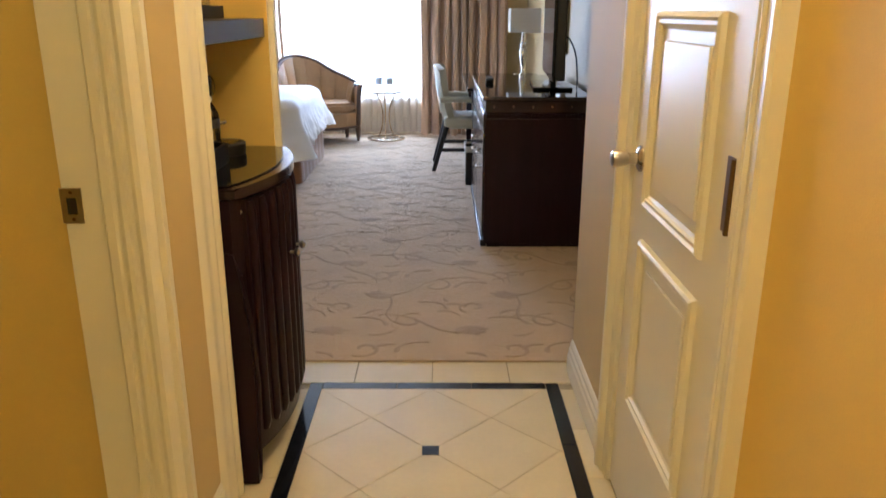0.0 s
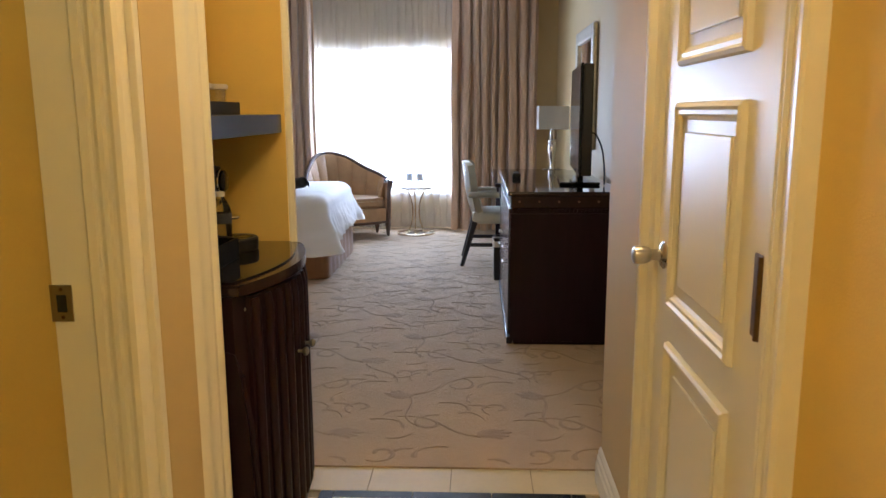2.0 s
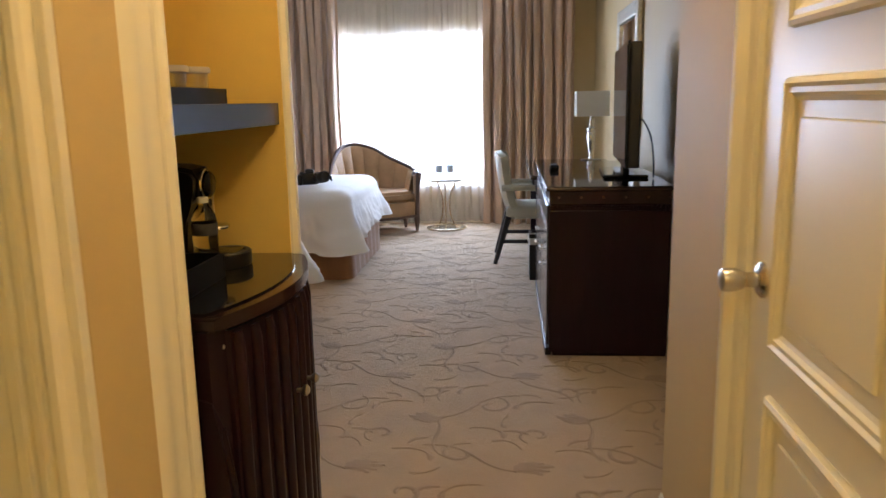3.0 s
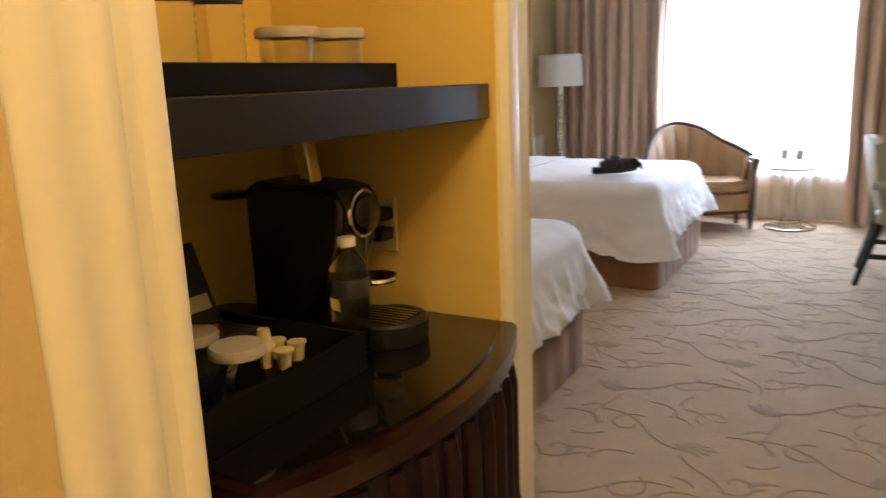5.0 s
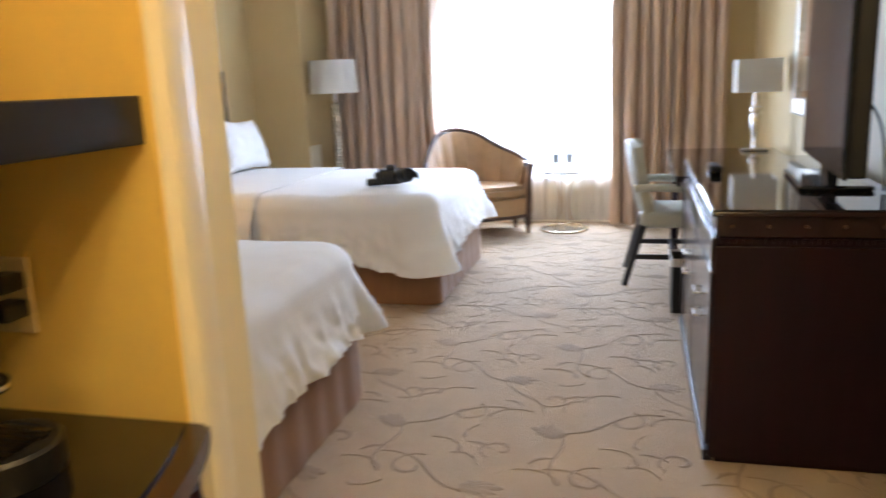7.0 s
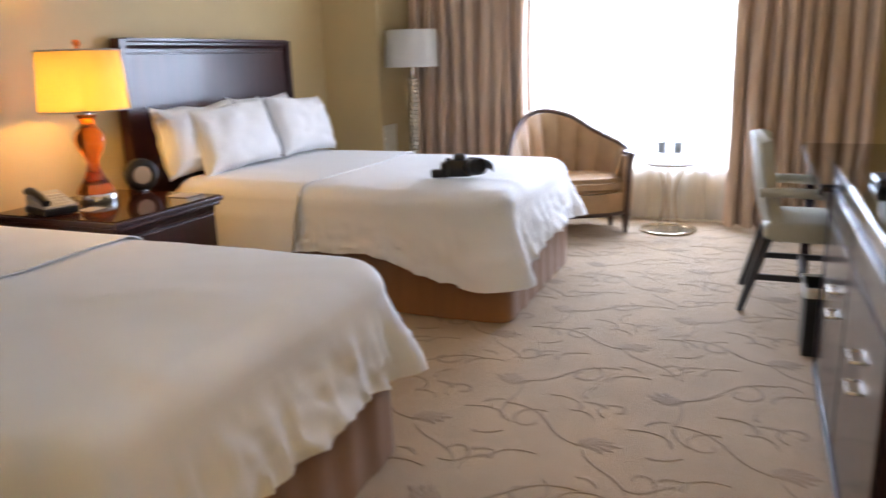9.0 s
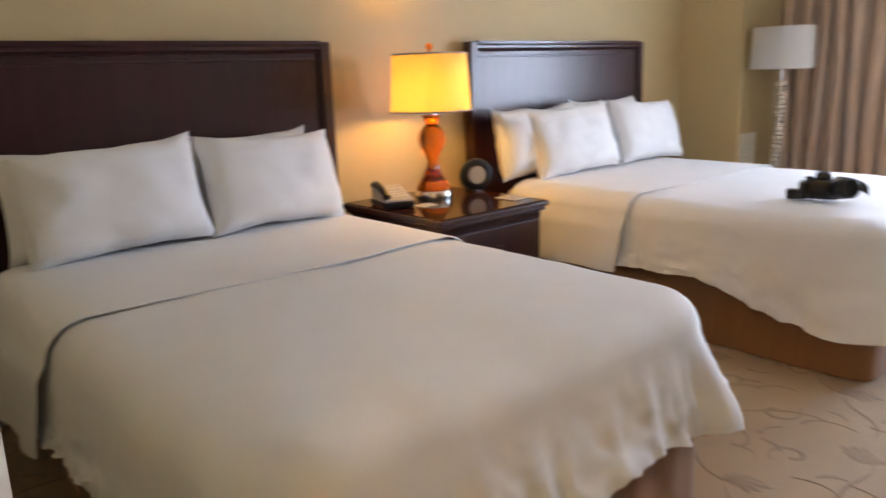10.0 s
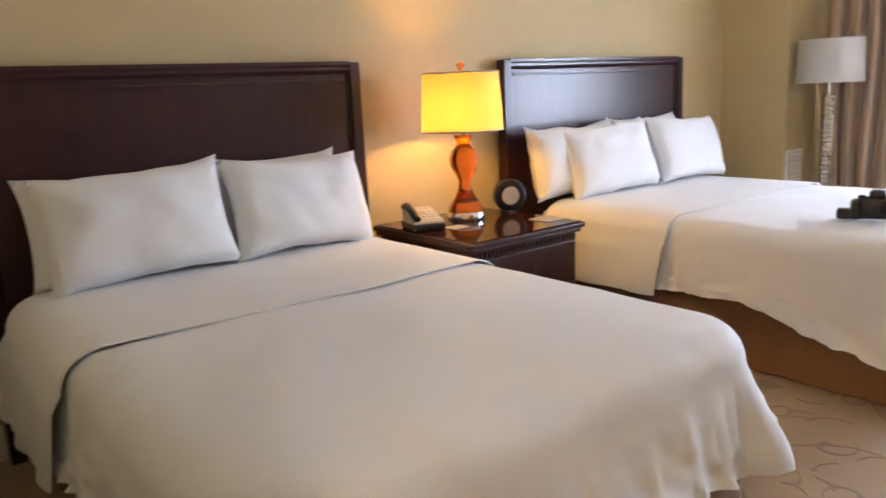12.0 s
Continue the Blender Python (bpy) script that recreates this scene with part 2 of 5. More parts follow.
def tube(points, radius, n=10, bm=None, radii=None):
    b = bmesh.new()
    pts = [Vector(p) for p in points]
    rings = []
    for i, p in enumerate(pts):
        d = (pts[min(i + 1, len(pts) - 1)] - pts[max(i - 1, 0)]).normalized()
        u = d.orthogonal().normalized() if i == 0 else (u - d * u.dot(d)).normalized()
        w = d.cross(u)
        r = radii[i] if radii else radius
        rings.append([b.verts.new(p + (u * math.cos(2 * math.pi * k / n) + w * math.sin(2 * math.pi * k / n)) * r) for k in range(n)])
    for a, c in zip(rings, rings[1:]):
        for k in range(n):
            b.faces.new((a[k], a[(k + 1) % n], c[(k + 1) % n], c[k]))
    b.faces.new(rings[0])
    b.faces.new(rings[-1])
    return join(bm, b)


def sweep(outline, axis, a, b_, bm=None):
    """An outline of (u, v) pairs drawn out along an axis; x: (y, z), y: (x, z), z: (x, y)."""
    b = bmesh.new()
    put = {"x": lambda u, v, w: (w, u, v), "y": lambda u, v, w: (u, w, v), "z": lambda u, v, w: (u, v, w)}[axis]
    p = [b.verts.new(put(u, v, a)) for u, v in outline]
    q = [b.verts.new(put(u, v, b_)) for u, v in outline]
    n = len(p)
    for i in range(n):
        b.faces.new((p[i], p[(i + 1) % n], q[(i + 1) % n], q[i]))
    b.faces.new(p)
    b.faces.new(q[::-1])
    return join(bm, b)


def sheet(fn, nu, nv, thick=0.0):
    """A grid surface fn(u, v) -> place, u and v in 0..1, thickened along its normals."""
    b = bmesh.new()
    g = [[b.verts.new(fn(i / nu, j / nv)) for j in range(nv + 1)] for i in range(nu + 1)]
    for i in range(nu):
        for j in range(nv):
            b.faces.new((g[i][j], g[i + 1][j], g[i + 1][j + 1], g[i][j + 1]))
    if thick:
        bmesh.ops.recalc_face_normals(b, faces=b.faces)
        bmesh.ops.solidify(b, geom=list(b.faces), thickness=thick)
    return b


def smoothstep(a, b, x):
    t = max(0.0, min(1.0, (x - a) / (b - a)))
    return t * t * (3 - 2 * t)


def spline(points, n):
    """Catmull-Rom through points."""
    P = [Vector(p) for p in points]
    P = [P[0] * 2 - P[1]] + P + [P[-1] * 2 - P[-2]]
    out = []
    for i in range(n + 1):
        s = i / n * (len(P) - 3)
        k = min(int(s), len(P) - 4)
        t = s - k
        a, b, c, d = P[k:k + 4]
        out.append(0.5 * ((2 * b) + (c - a) * t + (2 * a - 5 * b + 4 * c - d) * t * t + (3 * b - a - 3 * c + d) * t ** 3))
    return out


# ---- structure ----
LX, RX, WX, HX = -0.565, 0.50, 0.92, -3.22       # hall's two walls, room's side wall, wall behind the beds
NEAR, WIN, TOP, HALLTOP = 2.742, 8.40, 2.70, 2.44
structure("floor", box(-3.4, 1.1, -1.4, 8.7, -0.12, -0.006), GROUT, "grey grout bed under tiles and carpet")
structure("floor_carpet", box(HX, WX, 2.645, WIN, -0.006, 0.006), CARPET, "beige cut-pile carpet with scrolling taupe pattern")
# hall, passing the doorway, niche and closet door
w = box(LX - 0.19, LX, -1.2, 0.6, 0, HALLTOP)
structure("wall_hall_a", w, LAMPGOLD, "golden yellow painted hall wall")
structure("wall_hall_b", box(LX - 0.19, LX, 0.6, 1.50, 2.06, HALLTOP), LAMPGOLD, "cream wall above the doorway, coloured gold as lamplit")
structure("wall_hall_c", box(LX - 0.19, LX, 1.50, 1.81, 0, HALLTOP), LAMPGOLD, "cream wall between doorway and niche, coloured gold as lamplit")
structure("wall_niche_side_a", box(-1.12, LX - 0.19, 1.71, 1.81, 0, HALLTOP), LAMPGOLD, "cream side of the coffee niche, coloured gold as lamplit")
structure("wall_niche_back", box(-1.12, -1.02, 1.81, 2.495, 0, HALLTOP), LAMPGOLD, "cream back of the coffee niche, coloured gold as lamplit")
structure("wall_niche_side_b", box(-1.12, -0.612, 2.495, 2.66, 0, HALLTOP), LAMPGOLD, "cream pier beside the coffee niche, coloured gold as lamplit")
structure("wall_room_near", box(HX - 0.1, -0.612, 2.66, NEAR, 0, TOP), PAINT, "cream painted wall at the room's near end")
structure("wall_closet_back", box(-2.3, -1.12, 1.56, 1.66, 0, HALLTOP), LAMPGOLD, "cream wall inside the side room, coloured gold as lamplit")
structure("wall_side_room_far", box(-2.4, -2.3, -1.2, 1.66, 0, HALLTOP), LAMPGOLD, "cream far wall of the side room, coloured gold as lamplit")
structure("wall_side_room_pier", box(-1.12, LX - 0.19, 1.56, 1.71, 0, HALLTOP), LAMPGOLD, "cream wall inside the side doorway, coloured gold as lamplit")
structure("wall_entry", box(-2.4, 0.62, -1.3, -1.2, 0, HALLTOP), LAMPGOLD, "cream wall at the entry end, coloured gold as lamplit")
# one cream wall: lamplit gold as far as the closet door, plain past it
structure("wall_hall_d", box(RX, RX + 0.12, -1.2, 1.15, 0, HALLTOP), LAMPGOLD, "cream hall wall beside the closet door, coloured gold as lamplit")
structure("wall_hall_e", box(RX, RX + 0.12, 1.15, 1.86, 2.06, HALLTOP), LAMPGOLD, "cream wall above the closet door, coloured gold as lamplit")
structure("wall_hall_f", box(RX, RX + 0.12, 1.86, 2.56, 0, HALLTOP), PAINT, "cream hall wall past the closet door")
structure("wall_closet", box(RX + 0.12, RX + 0.2, 1.05, 1.96, 0, HALLTOP), PAINT, "plain wall closing the closet")
structure("wall_room_return", box(RX + 0.12, WX + 0.1, 2.46, 2.56, 0, TOP), PAINT, "cream return wall where the room widens")
structure("wall_room_side", box(WX, WX + 0.1, 2.56, WIN + 0.2, 0, TOP), PAINT, "cream wall behind dresser and desk")
structure("wall_headboards", box(HX - 0.1, HX, NEAR, 7.80, 0, TOP), PAINT, "cream wall behind the two beds")
structure("wall_jog", box(HX - 0.1, -2.74, 7.80, WIN + 0.2, 0, TOP), PAINT, "cream boxed-out wall corner by the floor lamp")
structure("ceiling_hall", box(-2.4, 0.7, -1.3, 2.66, HALLTOP, HALLTOP + 0.1), CEIL, "white painted hall ceiling")
structure("ceiling_room", box(HX - 0.1, WX + 0.1, 2.66, WIN + 0.3, TOP, TOP + 0.1), CEIL, "white painted room ceiling")
structure("wall_header", box(LX, WX, 2.56, 2.66, HALLTOP + 0.1, TOP + 0.1), PAINT, "cream header where the ceiling rises")
# window wall with its opening
X0, X1, Z0, Z1 = -2.0, 0.12, 0.42, 1.90
for nm, b in (("a", (-2.74, X0, 0, TOP)), ("b", (X1, WX, 0, TOP)), ("c", (X0, X1, 0, Z0)), ("d", (X0, X1, Z1, TOP))):
    structure("wall_window_" + nm, box(b[0], b[1], WIN, WIN + 0.2, b[2], b[3]), PAINT, "cream wall round the window")
win = thing("window_1", (-0.95, WIN + 0.1, Z0), "wide white-framed window behind sheer curtains", "window", kind="structure")
for a in ((X0, X0 + 0.06, Z0, Z1), (X1 - 0.06, X1, Z0, Z1), (-1.33, -1.21, Z0 + 0.06, Z1 - 0.06), (X0 + 0.06, X1 - 0.06, Z0, Z0 + 0.06), (X0 + 0.06, X1 - 0.06, Z1 - 0.06, Z1)):
    part("window_frame", box(a[0], a[1], WIN + 0.08, WIN + 0.14, a[2], a[3], 0.006), CREAMFRAME, win)
for a, b in ((X0 + 0.06, -1.33), (-1.21, X1 - 0.06)):
    pane = part("pane", box(a, b, WIN + 0.105, WIN + 0.111, Z0 + 0.06, Z1 - 0.06), PANE, win)
    pane.visible_shadow = False
part("window_sill", box(X0, X1, WIN - 0.03, WIN + 0.08, Z0 - 0.03, Z0 - 0.002, 0.005), CREAMFRAME, win)


# skirting boards: stepped profile
def skirting(axis, at, out, a, b, label="ivory moulded skirting board"):
    o = out
    prof = [(at, 0.006), (at + o * 0.018, 0.006), (at + o * 0.018, 0.075), (at + o * 0.014, 0.082), (at + o * 0.014, 0.1), (at + o * 0.009, 0.107),
            (at + o * 0.009, 0.12), (at + o * 0.004, 0.13), (at, 0.134)]
    structure("baseboard", sweep(prof, axis, a, b), TRIM, label)


skirting("y", HX, 1, NEAR, 7.8)
skirting("y", WX, -1, 2.56, WIN)
skirting("y", RX, -1, 1.965, 2.56)
skirting("x", NEAR, 1, HX + 0.02, -0.71)
skirting("x", 7.80, -1, HX + 0.02, -2.74)
skirting("x", WIN, -1, -2.72, WX - 0.02)
skirting("x", 2.56, 1, RX + 0.02, WX - 0.02)
skirting("y", LX, 1, 1.555, 1.668)
skirting("y", RX, -1, -1.2, 1.05)


# moulded casings: profile (distance across, proud)
CAS = [(0, 0), (0, 0.014), (0.012, 0.018), (0.018, 0.013), (0.05, 0.016), (0.056, 0.024), (0.066, 0.02), (0.074, 0.03), (0.088, 0.032), (0.095, 0.026), (0.095, 0)]


def casing(name, x, side, y, step, z1, label, wide=1.0):
    structure(name, sweep([(x + side * p, y + step * d * wide) for d, p in CAS], "z", 0.006, z1), TRIM, label)


structure("trim_door_jamb", box(LX - 0.002, LX + 0.004, 1.5005, 1.669, 0.006, 2.1, 0.001), PAINT, "flat cream casing board beside the side doorway")
structure("trim_niche_a", sweep([(LX, 1.813), (-0.55, 1.813), (-0.544, 1.808), (-0.542, 1.80), (-0.545, 1.79), (-0.552, 1.785), (-0.553, 1.768), (-0.546, 1.76), (-0.545, 1.748), (-0.551, 1.74),
                                     (-0.553, 1.715), (-0.549, 1.705), (-0.552, 1.69), (-0.558, 1.68), (LX, 1.67)], "z", 0.006, HALLTOP), TRIM, "ivory moulded casing at the coffee niche", True)
structure("trim_niche_b", sweep([(-0.612, 2.497), (-0.54, 2.497), (-0.527, 2.503), (-0.525, 2.515), (-0.532, 2.523), (-0.534, 2.553), (-0.542, 2.56), (-0.546, 2.585),
                                     (-0.556, 2.592), (-0.56, 2.61), (-0.575, 2.617), (-0.612, 2.62)], "z", 0.006, HALLTOP), TRIM, "ivory moulded casing at the coffee niche")
structure("trim_corner", sweep([(-0.70, NEAR), (-0.70, NEAR + 0.012), (-0.64, NEAR + 0.018), (-0.606, NEAR + 0.014), (-0.594, NEAR), (-0.598, NEAR - 0.07),
                                   (-0.606, NEAR - 0.085), (-0.612, NEAR - 0.09), (-0.612, NEAR)], "z", 0.006, HALLTOP), TRIM, "ivory corner casing where hall meets room")
structure("wall_niche_return", box(-1.0195, -0.546, 2.4915, 2.4966, 0, HALLTOP), LAMPGOLD, "cream plaster return at the coffee niche, coloured gold as lamplit")
casing("trim_closet_a", RX, -1, 1.86, 1, 2.1, "ivory moulded casing round the closet door")
casing("trim_closet_b", RX, -1, 1.15, -1, 2.1, "ivory moulded casing round the closet door")
structure("trim_closet_head", box(RX - 0.028, RX, 1.06, 1.955, 2.1, 2.19, 0.006), TRIM, "ivory head casing over the closet door")
jamb = thing("door_1", (-0.70, 1.48, 0), "ivory painted door jamb of the side doorway with strike plate", "door frame", kind="structure")
part("jamb_board", box(-0.762, LX + 0.004, 1.475, 1.499, 0.006, 2.06, 0.002), TRIM, jamb)
part("door_stop", sweep([(-0.678, 1.4748), (-0.678, 1.464), (-0.672, 1.459), (-0.655, 1.458), (-0.651, 1.463), (-0.646, 1.463), (-0.641, 1.454), (-0.632, 1.449), (-0.622, 1.449),
                          (-0.617, 1.455), (-0.611, 1.456), (-0.606, 1.446), (-0.597, 1.441), (-0.586, 1.443), (-0.580, 1.452), (-0.576, 1.4748)], "z", 0.006, 2.034), TRIM, jamb, "moulded ivory door stop")
part("jamb_head", box(-0.762, LX + 0.004, 0.6, 1.474, 2.035, 2.06, 0.002), TRIM, jamb)
sp = part("strike_plate", box(-0.766, -0.721, 1.4725, 1.4748, 0.878, 0.952, 0.0008), NICKEL, jamb, "brushed nickel strike plate")
part("latch_hole", box(-0.753, -0.733, 1.4715, 1.4735, 0.897, 0.932, 0.0006), BLACK, sp, "dark latch hole")
for zz in (0.887, 0.943):
    part("screw", lathe([(0, 0), (0.004, 0), (0.003, 0.0016), (0, 0.002)], (-0.743, 1.4725, zz), 10, turn=pose(0, 0, 0, 90)), BRONZE, sp)

# closet door: three moulded panels
door = thing("door_2", (RX, 1.5, 0), "closed ivory panelled closet door with nickel knob", "door", kind="structure")
DX = RX - 0.004
part("door_leaf", box(DX, DX + 0.04, 1.155, 1.857, 0.012, 2.055, 0.002), TRIM, door)
for z0, z1 in ((0.335, 0.772), (0.852, 1.297), (1.37, 1.93)):
    y0, y1 = 1.311, 1.724
    ring = bmesh.new()
    prof = [(0.0, 0.0), (0.003, 0.010), (0.010, 0.014), (0.016, 0.009), (0.024, 0.010), (0.029, 0.004), (0.036, 0.001)]
    loops = []
    for ins, h in prof:
        loops.append([ring.verts.new((DX - h, yy, zz)) for yy, zz in ((y0 + ins, z0 + ins), (y1 - ins, z0 + ins), (y1 - ins, z1 - ins), (y0 + ins, z1 - ins))])
    for a, b in zip(loops, loops[1:]):
        for i in range(4):
            ring.faces.new((a[i], a[(i + 1) % 4], b[(i + 1) % 4], b[i]))
    part("panel_moulding", ring, TRIM, door)
    part("panel", box(DX - 0.005, DX + 0.002, y0 + 0.06, y1 - 0.06, z0 + 0.06, z1 - 0.06, 0.003), TRIM, door)
kn = part("door_knob", lathe([(0, 0), (0.032, 0), (0.032, 0.004), (0.026, 0.009), (0.014, 0.012), (0.0125, 0.030), (0.017, 0.036), (0.0205, 0.046), (0.0215, 0.060),
                              (0.0195, 0.070), (0.012, 0.074), (0, 0.075)], (DX, 1.795, 0.955), 28, turn=pose(0, 0, 0, 0, -90)), NICKEL, door, "satin nickel knob", True)
hg = part("hinge", tube([(DX - 0.005, 1.196, 0.935), (DX - 0.005, 1.196, 1.065)], 0.007, 12), BRONZE, door, "aged bronze hinge")
part("hinge_leaf", box(DX - 0.004, DX - 0.0005, 1.203, 1.232, 0.935, 1.065, 0.0008), BRONZE, hg)
part("stile_bead", box(DX - 0.008, DX - 0.0005, 1.166, 1.186, 0.012, 2.055, 0.003), TRIM, door)


# ---- hall floor ----
def clip(poly, x0, x1, y0, y1):
    for ax, lim, sg in ((0, x0, 1), (0, x1, -1), (1, y0, 1), (1, y1, -1)):
        out = []
        for i, p in enumerate(poly):
            q = poly[(i + 1) % len(poly)]
            a, b = sg * (p[ax] - lim), sg * (q[ax] - lim)
            if a >= 0:
                out.append(p)
            if (a < 0) != (b < 0):
                t = a / (a - b)
                out.append((p[0] + (q[0] - p[0]) * t, p[1] + (q[1] - p[1]) * t))
        poly = out
        if len(poly) < 3:
            return []
    return poly


hall = thing("floor_hall", (0, 1, 0), "polished cream tile floor with black granite border", "floor", kind="structure")


def tile(poly, mat=None, name="tile"):
    if len(poly) < 3:
        return
    b = bmesh.new()
    cx, cy = sum(p[0] for p in poly) / len(poly), sum(p[1] for p in poly) / len(poly)
    lo = [b.verts.new((x, y, -0.006)) for x, y in poly]
    mid = [b.verts.new((x, y, -0.0012)) for x, y in poly]
    hi = [b.verts.new((x + (cx - x) * 0.008, y + (cy - y) * 0.008, 0)) for x, y in poly]
    n = len(poly)
    for i in range(n):
        b.faces.new((lo[i], lo[(i + 1) % n], mid[(i + 1) % n], mid[i]))
        b.faces.new((mid[i], mid[(i + 1) % n], hi[(i + 1) % n], hi[i]))
    b.faces.new(hi)
    part(name, b, mat or TILE, hall)


def rect(x0, x1, y0, y1):
    return [(x0, y0), (x1, y0), (x1, y1), (x0, y1)]


FX0, FX1, FY0, FY1, BW, J = -0.419, 0.389, -0.80, 2.424, 0.048, 0.0012
CX, CY, HALF = -0.022, 2.022, 0.2
for i in range(-8, 9):
    for j in range(-12, 5):
        if (i + j) % 2:
            continue
        px, py = CX + i * HALF + 0.0, CY + j * HALF
        # diamonds whose corners meet at the inset
        mx, my = px, py + HALF
        d = HALF - J
        tile(clip([(mx - d, my), (mx, my - d), (mx + d, my), (mx, my + d)], FX0, FX1, FY0, FY1))
for k in range(0, 4):
    yy = CY - 0.8 * k
    if yy > FY0:
        b = box(CX - 0.026, CX + 0.026, yy - 0.026, yy + 0.026, -0.004, 0.0012, 0.0006, seg=1)
        part("inset", b, BLACKTILE, hall, "small black granite inset")
n = 8
for k in range(n):
    a, b = FY0 - BW + (FY1 + BW - FY0 + BW) * k / n, FY0 - BW + (FY1 + BW - FY0 + BW) * (k + 1) / n
    for x0 in (FX0 - BW, FX1):
        tile(rect(x0 + J, x0 + BW - J, a + J, b - J), BLACKTILE, "border_tile")
for k in range(3):
    a, b = FX0 + (FX1 - FX0) * k / 3, FX0 + (FX1 - FX0) * (k + 1) / 3
    for y0 in (FY1, FY0 - BW):
        tile(rect(a + J, b - J, y0 + J, y0 + BW - J), BLACKTILE, "border_tile")
xs = [-0.611, -0.308, -0.023, 0.262, RX]
for a, b in zip(xs, xs[1:]):
    tile(rect(a + J, b - J, FY1 + BW + J, 2.645 - J))
    tile(rect(a + J, b - J, -1.2, FY0 - BW - J))
for k in range(12):
    a, b = FY0 - BW + 0.2725 * k, FY0 - BW + 0.2725 * (k + 1)
    tile(rect(LX + J, FX0 - BW - J, a + J, b - J))
    tile(rect(FX1 + BW + J, RX - J, a + J, b - J))
tile(rect(-1.02, LX - 0.002, 1.812, 2.47))
tile(rect(-2.3, LX - 0.002, -1.2, 1.555))

# carved scroll pattern of the carpet
scr = bmesh.new()
rng = random.Random(4)


def ribbon(pts, widths, z=0.0085):
    vs = []
    for i, p in enumerate(pts):
        a, b = pts[max(0, i - 1)], pts[min(len(pts) - 1, i + 1)]
        dx, dy = b[0] - a[0], b[1] - a[1]
        l = math.hypot(dx, dy) or 1
        nx, ny = -dy / l * widths[i], dx / l * widths[i]
        vs.append((scr.verts.new((p[0] + nx, p[1] + ny, 0.0055)), scr.verts.new((p[0], p[1], z)), scr.verts.new((p[0] - nx, p[1] - ny, 0.0055))))
    for a, b in zip(vs, vs[1:]):
        scr.faces.new((a[0], a[1], b[1], b[0]))
        scr.faces.new((a[1], a[2], b[2], b[1]))


def clear(p):
    return HX + 0.05 < p[0] < WX - 0.04 and 2.66 < p[1] < WIN - 0.05


def curl(x, y, ang, size, hand, turns=1.25, w=0.015):
    pts, ws = [], []
    for i in range(23):
        t = i / 22
        r = size * (1 - 0.8 * t)
        a = ang + hand * t * turns * 2 * math.pi
        pts.append((x + r * math.cos(a), y + r * math.sin(a)))
        ws.append(w * (0.3 + 0.8 * math.sin(math.pi * t) + 0.5 * t))
    if all(clear(p) for p in pts):
        ribbon(pts, ws)


def stem(x, y, ang, length, bend, w=0.015):
    pts, ws = [], []
    for i in range(17):
        t = i / 16
        pts.append((x, y))
        ws.append(w * (0.25 + 1.2 * t * (1 - t) * 2.2))
        x += math.cos(ang) * length / 16
        y += math.sin(ang) * length / 16
        ang += bend * math.cos(math.pi * t * 1.4) / 16
    if all(clear(p) for p in pts):
        ribbon(pts, ws)


def leaf(x, y, ang, length, w):
    pts, ws = [], []
    for i in range(13):
        t = i / 12
        pts.append((x + math.cos(ang) * length * (t - 0.5) - math.sin(ang) * 0.02 * math.sin(3 * t), y + math.sin(ang) * length * (t - 0.5) + math.cos(ang) * 0.02 * math.sin(3 * t)))
        ws.append(w * (math.sin(math.pi * t) ** 0.7) * (1 + 0.3 * math.sin(t * 23)) + 0.001)
    if all(clear(p) for p in pts):
        ribbon(pts, ws)


def comma(x, y, ang, length, bend, w=0.013):
    """Tapering stroke that swells to a round end."""
    pts, ws = [], []
    for i in range(15):
        t = i / 14
        pts.append((x, y))
        ws.append(w * (0.22 + 0.35 * t + 0.75 * math.exp(-((t - 0.86) / 0.12) ** 2)) * (1 if t < 0.97 else 0.45))
        x += math.cos(ang) * length / 14
        y += math.sin(ang) * length / 14
        ang += bend * (0.4 + 1.2 * t) / 14
    if all(clear(p) for p in pts):
        ribbon(pts, ws)


def palm(x, y, ang, length, w, k):
    """Ragged filled leaf of five lobes."""
    for lobe in range(-2, 3):
        a = ang + lobe * 0.27
        l = length * (1 - 0.16 * abs(lobe))
        leaf(x + math.cos(a) * l * 0.42, y + math.sin(a) * l * 0.42, a + 0.08 * k, l, w * (1 - 0.15 * abs(lobe)))


